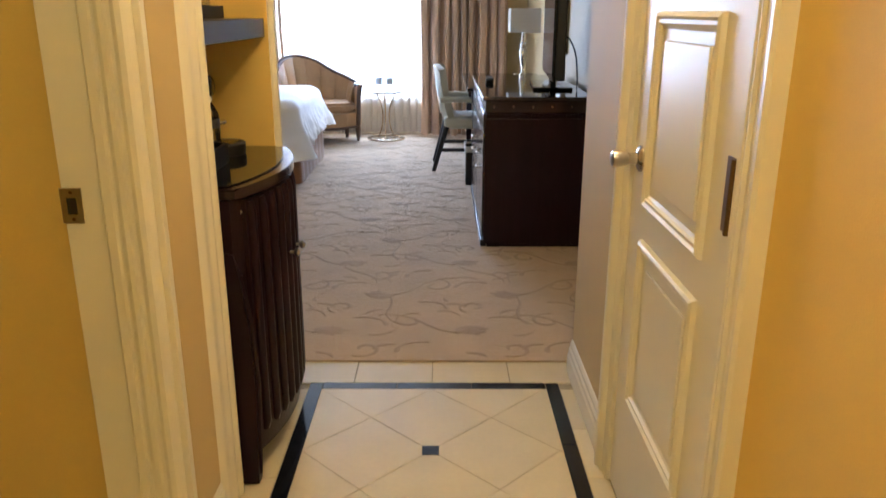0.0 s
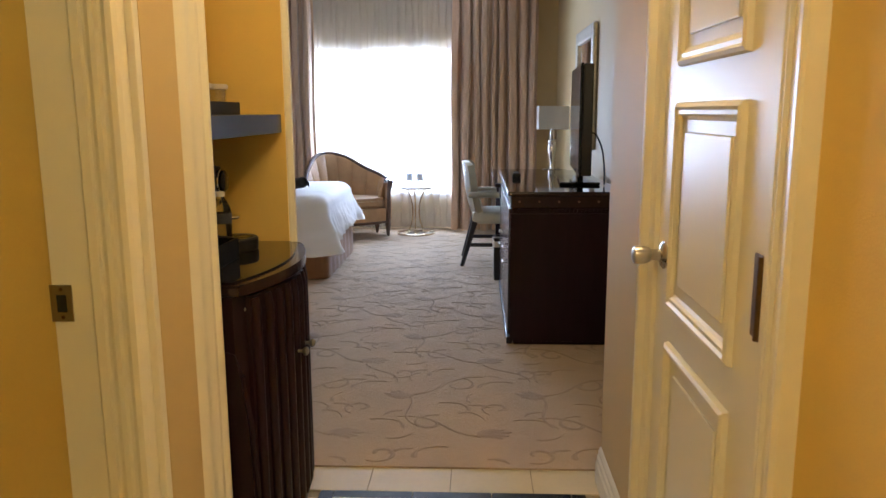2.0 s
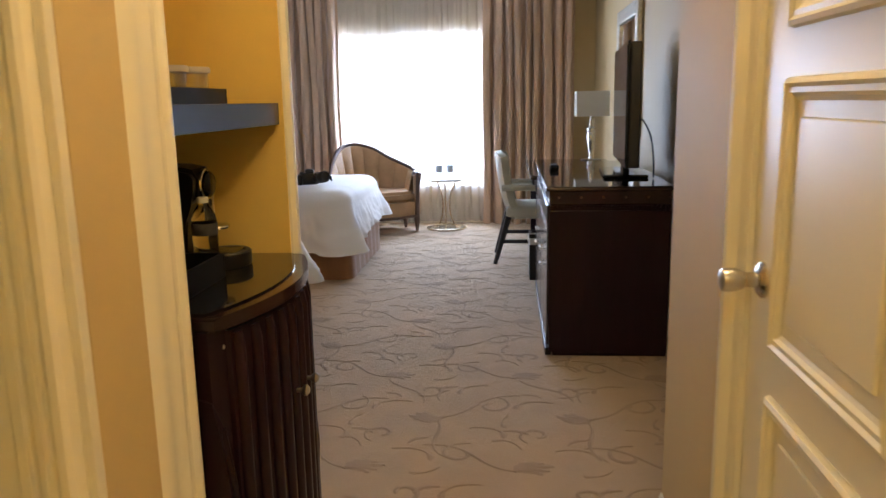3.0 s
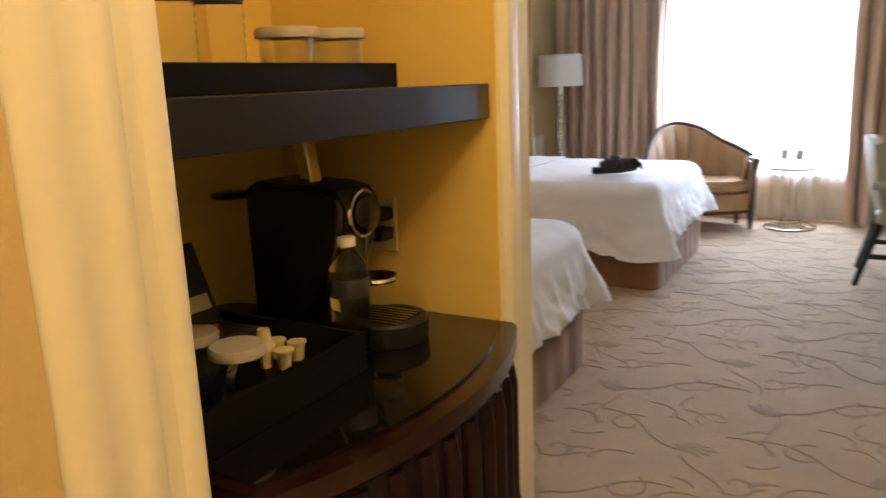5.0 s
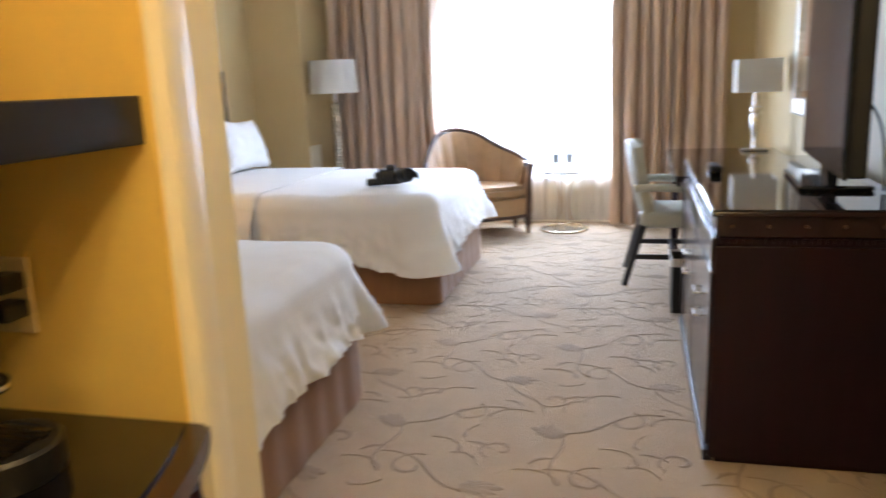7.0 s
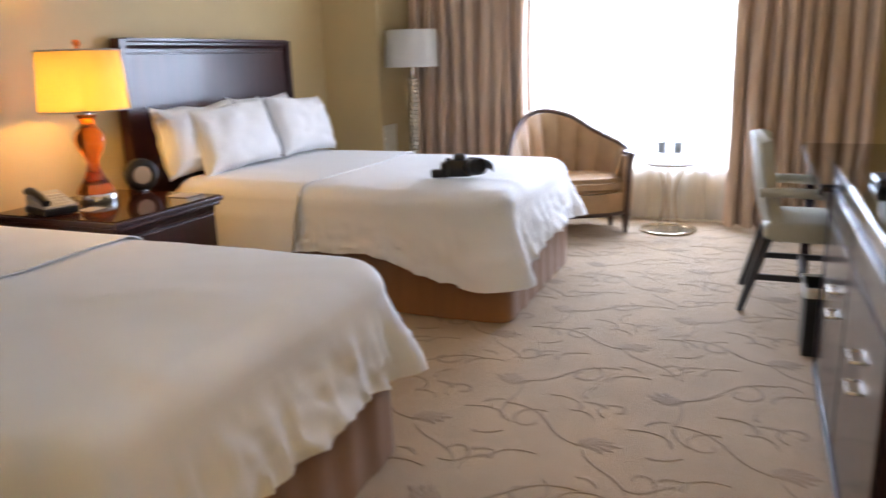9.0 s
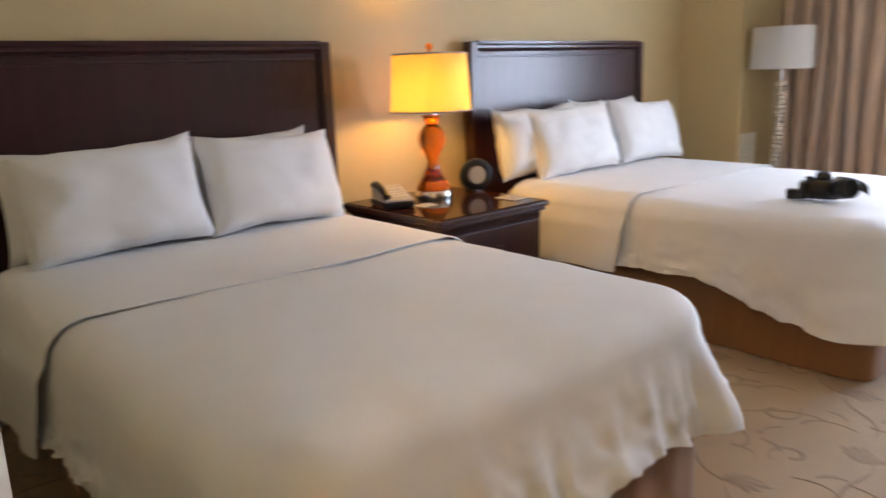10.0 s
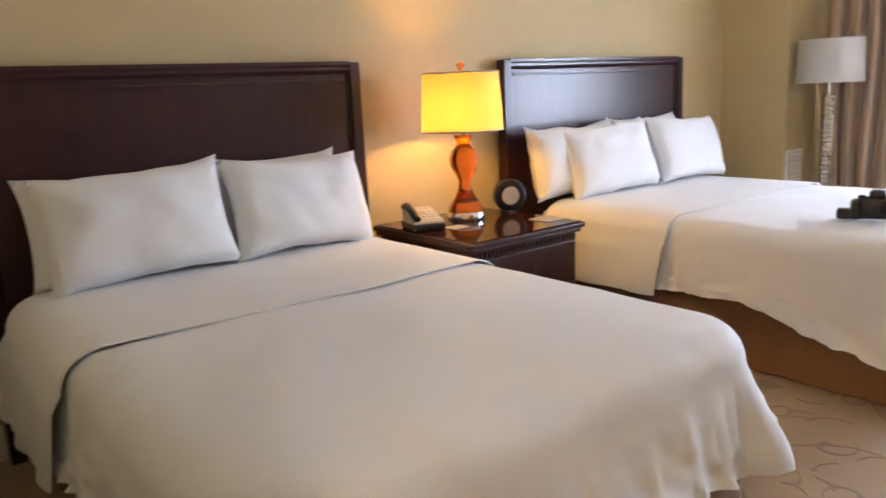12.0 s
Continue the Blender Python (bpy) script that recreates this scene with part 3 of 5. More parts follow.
for r in range(-1, 14):
    for c in range(-1, 9):
        x = HX + c * 0.60 + (0.30 if r % 2 else 0)
        y = 2.46 + r * 0.45
        f = 1 if r % 2 else -1
        k = rng.uniform(-0.12, 0.12)
        palm(x, y, (0.25 if f > 0 else math.pi - 0.25) + k, 0.15, 0.030, k)
        stem(x, y, (2.9 if f > 0 else 0.25) + k, 0.42, -2.6 * f, 0.0105)
        stem(x + 0.02 * f, y - 0.02, -1.2 + k, 0.36, 2.4 * f, 0.0105)
        curl(x - 0.20 * f, y + 0.13, 1.2 + k, 0.088, f, 0.85, 0.0095)
        curl(x + 0.22 * f, y - 0.16, 4.2 + k, 0.075, f, 0.9, 0.0095)
        comma(x - 0.12 * f, y - 0.10, (3.0 if f > 0 else 0.1) + k, 0.19, 2.3 * f)
        comma(x + 0.14 * f, y + 0.16, (0.3 if f > 0 else 2.8) + k, 0.21, -2.2 * f)
        comma(x + 0.02 * f, y + 0.17, 1.9 + k, 0.15, 2.0 * f, 0.011)
        comma(x - 0.27 * f, y + 0.02, 4.0 + k, 0.12, -1.6 * f, 0.011)
        leaf(x - 0.30 * f, y - 0.14, 0.4 * f + k, 0.10, 0.013)
        leaf(x + 0.07 * f, y - 0.22, -0.5 * f + k, 0.09, 0.012)
solo("carpet_pattern", scr, SCROLL, "taupe scrolling vine pattern carved in the carpet", "carpet pattern", kind="stuff")


# ---- curtains ----
def curtain(name, x0, x1, y, depth, folds, mat, label, category, z0=0.03, z1=2.66, thick=0.006, seed=1, spread=0.0, parent_label=""):
    r = random.Random(seed)
    ph = [r.uniform(0.6, 1.4) for _ in range(folds + 2)]
    acc = [0]
    for p in ph:
        acc.append(acc[-1] + p)
    tot = acc[folds]

    def fn(u, v):
        s = u * tot
        k = max(i for i in range(folds + 1) if acc[i] <= s + 1e-9)
        k = min(k, folds - 1)
        t = (s - acc[k]) / ph[k]
        z = z0 + (z1 - z0) * v
        am = depth * (0.75 + 0.35 * ph[k]) * (0.8 + 0.2 * (1 - v))
        sway = 0.012 * math.sin(3.1 * z + k * 1.7)
        xx = x0 + (x1 - x0) * u + spread * (1 - v) * (u - 0.5) * 2 + 0.014 * math.sin(4 * math.pi * t) + sway * 0.6
        return (xx, y + am * (0.5 * math.cos(2 * math.pi * t) + 0.12 * math.cos(4 * math.pi * t + k)) + sway, z)
    b = sheet(fn, folds * 14, 14, thick)
    return solo(name, b, mat, label, category, smooth=True)


curtain("sheer_curtain", -2.60, 0.62, 8.345, 0.035, 44, SHEER, "white sheer curtain, gathered, glowing with daylight", "curtain", thick=0.0, seed=3)
curtain("drape", -2.63, -1.65, 8.17, 0.10, 9, DRAPE, "taupe satin drape hanging in deep folds", "curtain", seed=5, spread=0.01)
curtain("drape", -0.19, 0.69, 8.17, 0.10, 9, DRAPE, "taupe satin drape hanging in deep folds beside the desk", "curtain", seed=8, spread=0.02)


# ---- beds ----
BC, FOOT, HEAD, BT = 3.865, -1.055, -3.04, 0.655


def ringpoints(hx, hy, r, n):
    """Points and outward normals round a rounded rectangle."""
    out, segs = [], []
    L = [2 * hx, 2 * hy]
    arc = math.pi / 2 * max(r, 0.06)
    parts_ = [("s", (hx + r, -hy), (0, 1), 2 * hy, 0), ("a", (hx, hy), 0, arc, 0), ("s", (hx, hy + r), (-1, 0), 2 * hx, 90), ("a", (-hx, hy), 90, arc, 0),
              ("s", (-hx - r, hy), (0, -1), 2 * hy, 180), ("a", (-hx, -hy), 180, arc, 0), ("s", (-hx, -hy - r), (1, 0), 2 * hx, 270), ("a", (hx, -hy), 270, arc, 0)]
    total = sum(p[3] for p in parts_)
    for i in range(n):
        s = i / n * total
        for p in parts_:
            if s < p[3]:
                break
            s -= p[3]
        if p[0] == "s":
            a = radians(p[4])
            out.append(((p[1][0] + p[2][0] * s, p[1][1] + p[2][1] * s), (math.cos(a), math.sin(a))))
        else:
            a = radians(p[2]) + s / p[3] * math.pi / 2
            out.append(((p[1][0] + r * math.cos(a), p[1][1] + r * math.sin(a)), (math.cos(a), math.sin(a))))
    return out


def hem_height(x, y):
    """Height of the duvet's hem by place about the bed's middle."""
    if x > 0.86:
        return 0.215 + 0.115 * smoothstep(-0.66, -0.25, y) - 0.03 * smoothstep(0.3, 0.7, y)
    if y < 0:
        return 0.335 - 0.12 * smoothstep(0.3, 0.98, x)
    return 0.31 - 0.03 * smoothstep(0.4, 0.95, x)


def duvet():
    b = bmesh.new()
    n = 320
    mx = (FOOT - 0.02 + HEAD) / 2
    hx, hy, r = (FOOT - 0.02 - HEAD) / 2 - 0.20, 0.735 - 0.20, 0.10
    base = ringpoints(hx, hy, r, n)
    R = 0.10
    rings = []

    def wrinkle(x, y):
        return 0.009 * noise.noise((x * 3.0, y * 3.0, 1.7)) + 0.003 * noise.noise((x * 9, y * 9, 4.2))
    for k in (0.02, 0.12, 0.25, 0.38, 0.5, 0.62, 0.74, 0.85, 0.94, 1.0):
        rings.append([(p[0] * k + mx, p[1] * k + BC, BT + 0.012 * (1 - k ** 4) + wrinkle(p[0] * k, p[1] * k)) for p, q in base])
    for th in (15, 30, 45, 60, 75, 90):
        a = radians(th)
        rings.append([(p[0] + q[0] * R * math.sin(a) + mx, p[1] + q[1] * R * math.sin(a) + BC, BT - R * (1 - math.cos(a)) + wrinkle(p[0], p[1])) for p, q in base])
    steps = 14
    for j in range(1, steps + 1):
        t = j / steps
        row = []
        for i, (p, q) in enumerate(base):
            h = hem_height(p[0] / (hx + r) * 0.99, p[1])
            h += 0.012 * noise.noise((p[0] * 4, p[1] * 4, 9.1)) + 0.012 * noise.noise((p[0] * 13, p[1] * 13, 5.1))
            corner = abs(q[0] * q[1]) * 2
            s = i / n * 2 * math.pi
            pleat = (0.004 + 0.050 * corner) * t ** 0.8 * (1 - 2 * abs(math.sin(s * 21 + 2.0 * noise.noise((s * 3, 0, 3)))) ** 0.7) + 0.024 * t * noise.noise((p[0] * 5, p[1] * 5, t * 1.5))
            crease = 0.065 * t * max(0, 0.22 - abs(noise.noise((s * 16, t * 1.6, 1.3)))) + 0.026 * t * t * (0.5 - abs(noise.noise((p[0] * 6 - t * 2.5, p[1] * 6 + t * 2.5, t * 2)))) + 0.010 * t * noise.noise((p[0] * 9 + t * 5, p[1] * 9 - t * 3, t * 5)) + 0.005 * t * noise.noise((p[0] * 22 + t * 8, p[1] * 22, t * 12))
            d = R + (0.03 + 0.03 * max(0, q[0]) + 0.12 * corner * (q[0] > 0)) * t ** 1.1 + pleat + crease
            z = BT - R - (BT - R - h) * t
            row.append((p[0] + q[0] * d + mx, p[1] + q[1] * d + BC, z))
        rings.append(row)
    vr = [[b.verts.new(v) for v in row] for row in rings]
    for a, c in zip(vr, vr[1:]):
        for i in range(n):
            b.faces.new((a[i], a[(i + 1) % n], c[(i + 1) % n], c[i]))
    b.faces.new(vr[0])
    return b


def folded_band():
    """Turned-down sheet lying across the upper bed, over its sides."""
    prof = []
    w, R = 0.645, 0.10
    for i in range(33):
        prof.append((-w + 2 * w * i / 32, 0.0))
    side = [(w + R * math.sin(radians(a)), -R * (1 - math.cos(radians(a)))) for a in (15, 30, 45, 60, 75, 90)] + [(w + R + 0.02 + 0.035 * t, -R - 0.255 * t) for t in (0.15, 0.3, 0.45, 0.6, 0.75, 0.9, 1)]
    full = [(-y, z) for y, z in side[::-1]] + prof + side
    m = len(full) - 1

    def fn(u, v):
        y, z = full[round(v * m)]
        x = -2.90 + 0.80 * u - 0.05 * (y / 0.7) ** 2 * u + 0.012 * noise.noise((y * 3, u, 0))
        lift = 0.008 + 0.003 * noise.noise((x * 5, y * 5, 2))
        out = 1 if abs(y) <= w else 0.4
        drop = smoothstep(0.1, 0.36, -z)
        return (x + 0.02 * drop * math.sin(y * 9), BC + y + (math.copysign(lift + 0.012 * drop * math.sin(u * 16), y) if abs(y) > w else 0), BT + 0.012 * (1 - (abs(y) / 0.75) ** 4 if abs(y) < 0.75 else 0) + z + lift * out)
    return sheet(fn, 26, m, 0.004)


def bed_skirt():
    b = bmesh.new()
    n = 260
    mx = (-1.085 + HEAD) / 2
    base = ringpoints((-1.085 - HEAD) / 2 - 0.06, 0.64 - 0.06, 0.06, n)
    rows = []
    for z in (0.012, 0.1, 0.2, 0.3, 0.40):
        rows.append([b.verts.new((p[0] + mx + q[0] * (0.0032 * math.sin(i * 0.9) + 0.02 * (0.4 - z)), p[1] + BC + q[1] * (0.0032 * math.sin(i * 0.9) + 0.02 * (0.4 - z)),
                                  z + (0.006 * noise.noise((p[0] * 6, p[1] * 6, 0)) if z < 0.05 else 0))) for i, (p, q) in enumerate(base)])
    for a, c in zip(rows, rows[1:]):
        for i in range(n):
            b.faces.new((a[i], a[(i + 1) % n], c[(i + 1) % n], c[i]))
    b.faces.new(rows[-1])
    return b


bed = thing("bed", (-2.07, BC, 0.006), "made bed with white duvet and bronze striped skirt", "bed", "two beds")
part("bed_skirt", bed_skirt(), SKIRT, bed, "striped bronze fabric skirt", True)
part("mattress", box(HEAD, FOOT - 0.07, BC - 0.66, BC + 0.66, 0.405, 0.61, 0.05, seg=3), SHEET, bed, "", True)
part("duvet", duvet(), LINEN, bed, "white cotton duvet hanging over the sides", True)
part("folded_sheet", folded_band(), SHEET, bed, "turned-down white sheet with fine seam", True)
STEP = 2.53
copy_thing(bed, pose(-2.07, BC + STEP, 0.006))


def headboard():
    hb = thing("headboard", (-3.17, 3.89, 0), "dark mahogany headboard with moulded top rail against the wall", "headboard", "two headboards")
    y0, y1, zt = 3.093, 4.697, 1.413
    part("panel", box(-3.185, -3.158, y0 + 0.05, y1 - 0.05, 0.3, zt - 0.05, 0.003), HEADWOOD, hb)
    for a, s in ((y0, 1), (y1, -1)):
        o = [(-3.20, 0.006), (-3.13, 0.006), (-3.125, 0.5), (-3.135, 0.9), (-3.137, zt - 0.004), (-3.145, zt), (-3.20, zt)]
        part("side_post", sweep(o, "y", a, a + s * 0.05), HEADWOOD, hb)
        part("post_bead", box(-3.158, -3.148, min(a + s * 0.052, a + s * 0.066), max(a + s * 0.052, a + s * 0.066), 0.5, zt - 0.05, 0.004), HEADWOOD, hb)
    top = [(-3.2, zt - 0.05), (-3.155, zt - 0.05), (-3.15, zt - 0.042), (-3.142, zt - 0.034), (-3.142, zt - 0.02), (-3.136, zt - 0.012), (-3.136, zt + 0.004), (-3.2, zt + 0.004)]
    part("top_rail", sweep(top, "y", y0 + 0.051, y1 - 0.051), HEADWOOD, hb)
    part("rail_bead", box(-3.158, -3.15, y0 + 0.07, y1 - 0.07, zt - 0.085, zt - 0.072, 0.003), HEADWOOD, hb)
    return hb


hb = headboard()
copy_thing(hb, pose(-3.17, 3.89 + 2.508, 0))


def pillow(width, height, thick, seed):
    """Stuffed pillow standing on its long edge, soft pinched corners."""
    def side(sign):
        def fn(u, v):
            a, c = 2 * u - 1, 2 * v - 1
            edge = (1 - abs(a) ** 3.2) * (1 - abs(c) ** 3.2)
            pull = 1 - 0.085 * (1 - abs(a) ** 2) * abs(c) ** 3
            pully = 1 - 0.05 * (1 - abs(c) ** 2) * abs(a) ** 3
            wr = 0.014 * noise.noise((a * 2.6 + seed, c * 2.6, sign)) + 0.004 * noise.noise((a * 8 + seed, c * 8, sign))
            ears = 0.009 * abs(a * c) ** 6
            bulge = thick * 0.54 * max(0, edge) ** 0.42
            return (sign * (bulge + wr * min(1, edge * 5)) + 0.012 * noise.noise((a * 2, seed, c)), a * pully * (width / 2 + ears), height / 2 + c * pull * (height / 2 + ears) + 0.012 * noise.noise((a * 2 + 3, c * 2, seed)))
        return fn
    b = sheet(side(1), 26, 20)
    b = join(b, sheet(side(-1), 26, 20))
    bmesh.ops.remove_doubles(b, verts=b.verts, dist=0.0008)
    return b


def put_pillow(x, y, width, height, lean, turn, seed, roll=0.0, z=0.675):
    ob = solo("pillow", pillow(width, height, 0.17, seed), SHEET, "plump white pillow leaning on the headboard", "pillow", "pillows on the beds", smooth=True)
    ob.matrix_world = pose(x, y, z, roll, -lean, turn)


put_pillow(-2.92, 3.55, 0.66, 0.375, 14, 0, 7, 1)
put_pillow(-2.95, 4.17, 0.60, 0.375, 14, 0, 3, 1)
put_pillow(-2.78, 3.57, 0.645, 0.40, 20, -3, 1, 3)
put_pillow(-2.79, 4.195, 0.62, 0.385, 20, 4, 2, -2)
put_pillow(-2.91, 5.95, 0.68, 0.39, 14, 0, 5, 0)
put_pillow(-2.95, 6.64, 0.64, 0.40, 14, 0, 9, 0)
put_pillow(-2.79, 6.12, 0.66, 0.395, 20, -5, 11, 3)
put_pillow(-2.80, 6.86, 0.72, 0.39, 20, 5, 13, -3)


# ---- nightstand and what stands on it ----
ns = thing("nightstand", (-2.8, 5.06, 0.006), "dark mahogany nightstand with glass top between the beds", "nightstand")
NX0, NX1, NY0, NY1 = -3.12, -2.40, 4.70, 5.385
part("body", box(NX0 + 0.02, NX1 - 0.035, NY0 + 0.03, NY1 - 0.03, 0.1, 0.615, 0.004), HEADWOOD, ns)
part("top", box(NX0, NX1, NY0, NY1, 0.632, 0.655, 0.006), HEADWOOD, ns)
part("glass_top", box(NX0 + 0.012, NX1 - 0.012, NY0 + 0.012, NY1 - 0.012, 0.6552, 0.6615, 0.0015), REDGLASS, ns, "clear glass sheet over mahogany")
part("cornice", box(NX0 + 0.008, NX1 - 0.012, NY0 + 0.012, NY1 - 0.012, 0.612, 0.632, 0.006), HEADWOOD, ns)
part("drawer_front", box(NX1 - 0.036, NX1 - 0.02, NY0 + 0.05, NY1 - 0.05, 0.40, 0.575, 0.004), HEADWOOD, ns)
part("drawer_front", box(NX1 - 0.036, NX1 - 0.02, NY0 + 0.05, NY1 - 0.05, 0.15, 0.385, 0.004), HEADWOOD, ns)
for k in range(26):
    yy = NY0 + 0.045 + k * (NY1 - NY0 - 0.10) / 25
    part("dentil", box(NX1 - 0.037, NX1 - 0.022, yy, yy + 0.012, 0.586, 0.609), HEADWOOD, ns)
for k in range(24):
    xx = NX0 + 0.04 + k * 0.026
    part("dentil", box(xx, xx + 0.012, NY1 - 0.032, NY1 - 0.018, 0.586, 0.609), HEADWOOD, ns)
for z in (0.487, 0.27):
    kb = part("knob", lathe([(0, 0), (0.006, 0), (0.006, 0.012), (0, 0.012)], (NX1 - 0.02, 5.05, z), 12, turn=pose(0, 0, 0, 0, 90)), CHROME, ns, "chrome knob stem")
    part("crystal", box(NX1 - 0.008, NX1 + 0.008, 5.036, 5.064, z - 0.014, z + 0.014, 0.004), GLASS, kb, "square crystal knob")
for a in (NX0 + 0.03, NX1 - 0.075):
    for c in (NY0 + 0.04, NY1 - 0.08):
        part("leg", lathe([(0.026, 0.1), (0.02, 0.05), (0.016, 0.006)], (a + 0.02, c + 0.02, 0), 16), HEADWOOD, ns)

tl = thing("table_lamp", (-2.88, 5.08, 0.6615), "lit table lamp with amber glass body and ivory shade", "lamp")
P0 = (-2.88, 5.08, 0)
part("base", lathe([(0, 0.662), (0.088, 0.662), (0.09, 0.668), (0.09, 0.696), (0.085, 0.702), (0, 0.702)], P0, 40), CHROME, tl, "polished chrome disc base", True)
prof = [(0, 0.703), (0.084, 0.703), (0.083, 0.715), (0.07, 0.738), (0.048, 0.768), (0.032, 0.805), (0.028, 0.838), (0.036, 0.868), (0.056, 0.900), (0.068, 0.93), (0.069, 0.955), (0.058, 0.985), (0.04, 1.005), (0.03, 1.02), (0.036, 1.04), (0.045, 1.055), (0.042, 1.062), (0, 1.062)]
part("body", lathe(prof, P0, 40), AMBER, tl, "amber glass hourglass body", True)
part("collar", lathe([(0, 1.062), (0.02, 1.062), (0.02, 1.085), (0.01, 1.09), (0.008, 1.14), (0, 1.14)], P0, 20), CHROME, tl, "", True)
sh = part("shade", lathe([(0.192, 1.082), (0.176, 1.345)], P0, 64), SHADELIT, tl, "ivory silk drum shade, bulb's orange glow put into its colour", True)
for r, z in ((0.192, 1.082), (0.176, 1.345)):
    part("shade_rim", tube([(P0[0] + r * math.cos(a), P0[1] + r * math.sin(a), z) for a in [2 * math.pi * i / 64 for i in range(65)]], 0.004, 6), PAPER, sh)
part("stem", tube([(P0[0] + 0.05, P0[1], 1.1), (P0[0] + 0.05, P0[1], 1.33), (P0[0], P0[1], 1.345), (P0[0], P0[1], 1.36)], 0.0025, 6), CHROME, tl)
part("finial", lathe([(0, 1.352), (0.008, 1.354), (0.006, 1.362), (0.016, 1.372), (0.018, 1.38), (0.012, 1.39), (0, 1.394)], P0, 20), AMBER, tl, "amber glass finial", True)

ck = thing("speaker_clock", (-2.86, 5.35, 0.6615), "round black bedside speaker with pale centre dial", "clock")
T = Matrix.Translation((-2.86, 5.35, 0.745)) @ pose(0, 0, 0, 0, 90, -25)
part("case", lathe([(0, -0.025), (0.06, -0.025), (0.08, -0.018), (0.083, 0), (0.08, 0.016), (0.07, 0.022), (0.052, 0.022), (0.05, 0.019), (0, 0.019)], (0, 0, 0), 40, turn=T), BLACK, ck, "", True)
part("dial", lathe([(0, 0.0215), (0.042, 0.0215), (0.045, 0.0195), (0.045, 0.0185)], (0, 0, 0), 36, turn=T), PAPER, ck, "pale round dial")
part("foot", box(-2.885, -2.835, 5.315, 5.378, 0.662, 0.672, 0.003), BLACK, ck)

ph = thing("telephone", (-2.86, 4.80, 0.6615), "black and pale grey desk telephone with handset", "telephone")
T = Matrix.Translation((-2.85, 4.80, 0.664)) @ pose(0, 0, 0, 0, 0, -18)
part("base", box(-0.10, 0.10, -0.075, 0.075, 0.0, 0.03, 0.008, turn=T), BLACK, ph)
part("face", sweep([(-0.09, 0.078), (-0.088, 0.084), (0.09, 0.04), (0.095, 0.032), (0.09, 0.031), (-0.085, 0.031)], "y", -0.068, 0.068), PAPER, ph, "pale grey keypad face").data.transform(T)
hs = part("handset", tube(spline([(-0.095, -0.055, 0.088), (-0.05, -0.055, 0.096), (0.03, -0.055, 0.077), (0.085, -0.055, 0.053)], 14), 0.017, 10), BLACK, ph, "black handset", True)
hs.data.transform(T)
for i in range(4):
    for j in range(3):
        k = part("key", box(-0.03 + 0.028 * i - 0.008, -0.03 + 0.028 * i + 0.008, -0.01 + 0.024 * j, 0.004 + 0.024 * j, 0.069 - i * 0.0072, 0.074 - i * 0.0072, 0.001), WHITE, ph)
        k.data.transform(T)
solo("notepad", box(-2.62, -2.50, 5.24, 5.36, 0.6617, 0.666, 0.001), PAPER, "small white paper card on the nightstand", "paper")
solo("notepad", box(-2.78, -2.70, 4.86, 4.95, 0.6617, 0.664, 0.001), PAPER, "small white paper card beside the telephone", "paper")

# ---- camera lying on the far bed ----
Zc = BT + 0.017
dc = thing("film_camera", (-1.42, 6.05, Zc), "black camera with lens and strap lying on the bed", "camera")
T = Matrix.Translation((-1.435, 6.07, Zc)) @ pose(0, 0, 0, 0, 0, 22)
part("body", box(-0.075, 0.06, -0.035, 0.04, 0.0, 0.088, 0.014, turn=T), BLACK, dc, "", True)
part("prism", box(-0.035, 0.03, -0.03, 0.03, 0.08, 0.118, 0.016, turn=T), BLACK, dc, "", True)
part("grip", box(-0.10, -0.06, -0.06, 0.03, 0.0, 0.078, 0.014, turn=T), BLACK, dc, "", True)
ln = part("lens", lathe([(0, 0), (0.038, 0), (0.040, 0.03), (0.036, 0.034), (0.043, 0.045), (0.043, 0.10), (0.038, 0.106), (0.034, 0.09), (0, 0.085)], (0, 0, 0), 28, turn=T @ Matrix.Translation((0.045, -0.03, 0.046)) @ pose(0, 0, 0, 78, 0, 34)), BLACK, dc, "black zoom lens", True)
part("red_ring", lathe([(0.0395, 0.012), (0.0415, 0.015), (0.0395, 0.018)], (0, 0, 0), 28, turn=T @ Matrix.Translation((0.045, -0.03, 0.046)) @ pose(0, 0, 0, 78, 0, 34)), AMBER, dc)
part("dial", lathe([(0, 0.088), (0.014, 0.088), (0.014, 0.098), (0.012, 0.1), (0, 0.1)], (0, 0, 0), 16, turn=T @ Matrix.Translation((-0.06, 0.0, -0.004))), BLACK, dc, "", True)
part("strap", sheet(lambda u, v: tuple(T @ Vector((-0.03 + 0.20 * u + 0.01 * math.sin(u * 9), 0.055 + 0.05 * math.sin(u * 3.1) + 0.008 * v, 0.004 + 0.045 * math.sin(u * 3.1) ** 0.6 * (0.75 + 0.25 * v) + 0.034 * v))), 28, 2, 0.004), BLACK, dc, "woven black strap standing on edge", True)
part("strap_end", box(-0.15, -0.09, -0.05, 0.005, 0.0, 0.042, 0.01, turn=T), BLACK, dc, "folded strap end", True)


# ---- window side: lamp, tub settee, side table ----
fl = thing("floor_lamp", (-2.51, 7.91, 0.006), "floor lamp with white drum shade and crystal column", "lamp")
P0 = (-2.51, 7.91, 0)
part("base", lathe([(0, 0.006), (0.15, 0.006), (0.15, 0.022), (0.14, 0.028), (0.04, 0.034), (0, 0.034)], P0, 40), CHROME, fl, "", True)
rings = [(0.034, 0.034)]
for k in range(36):
    z = 0.04 + k * 0.03
    rings += [(0.034, z), (0.040, z + 0.005), (0.040, z + 0.024), (0.034, z + 0.029)]
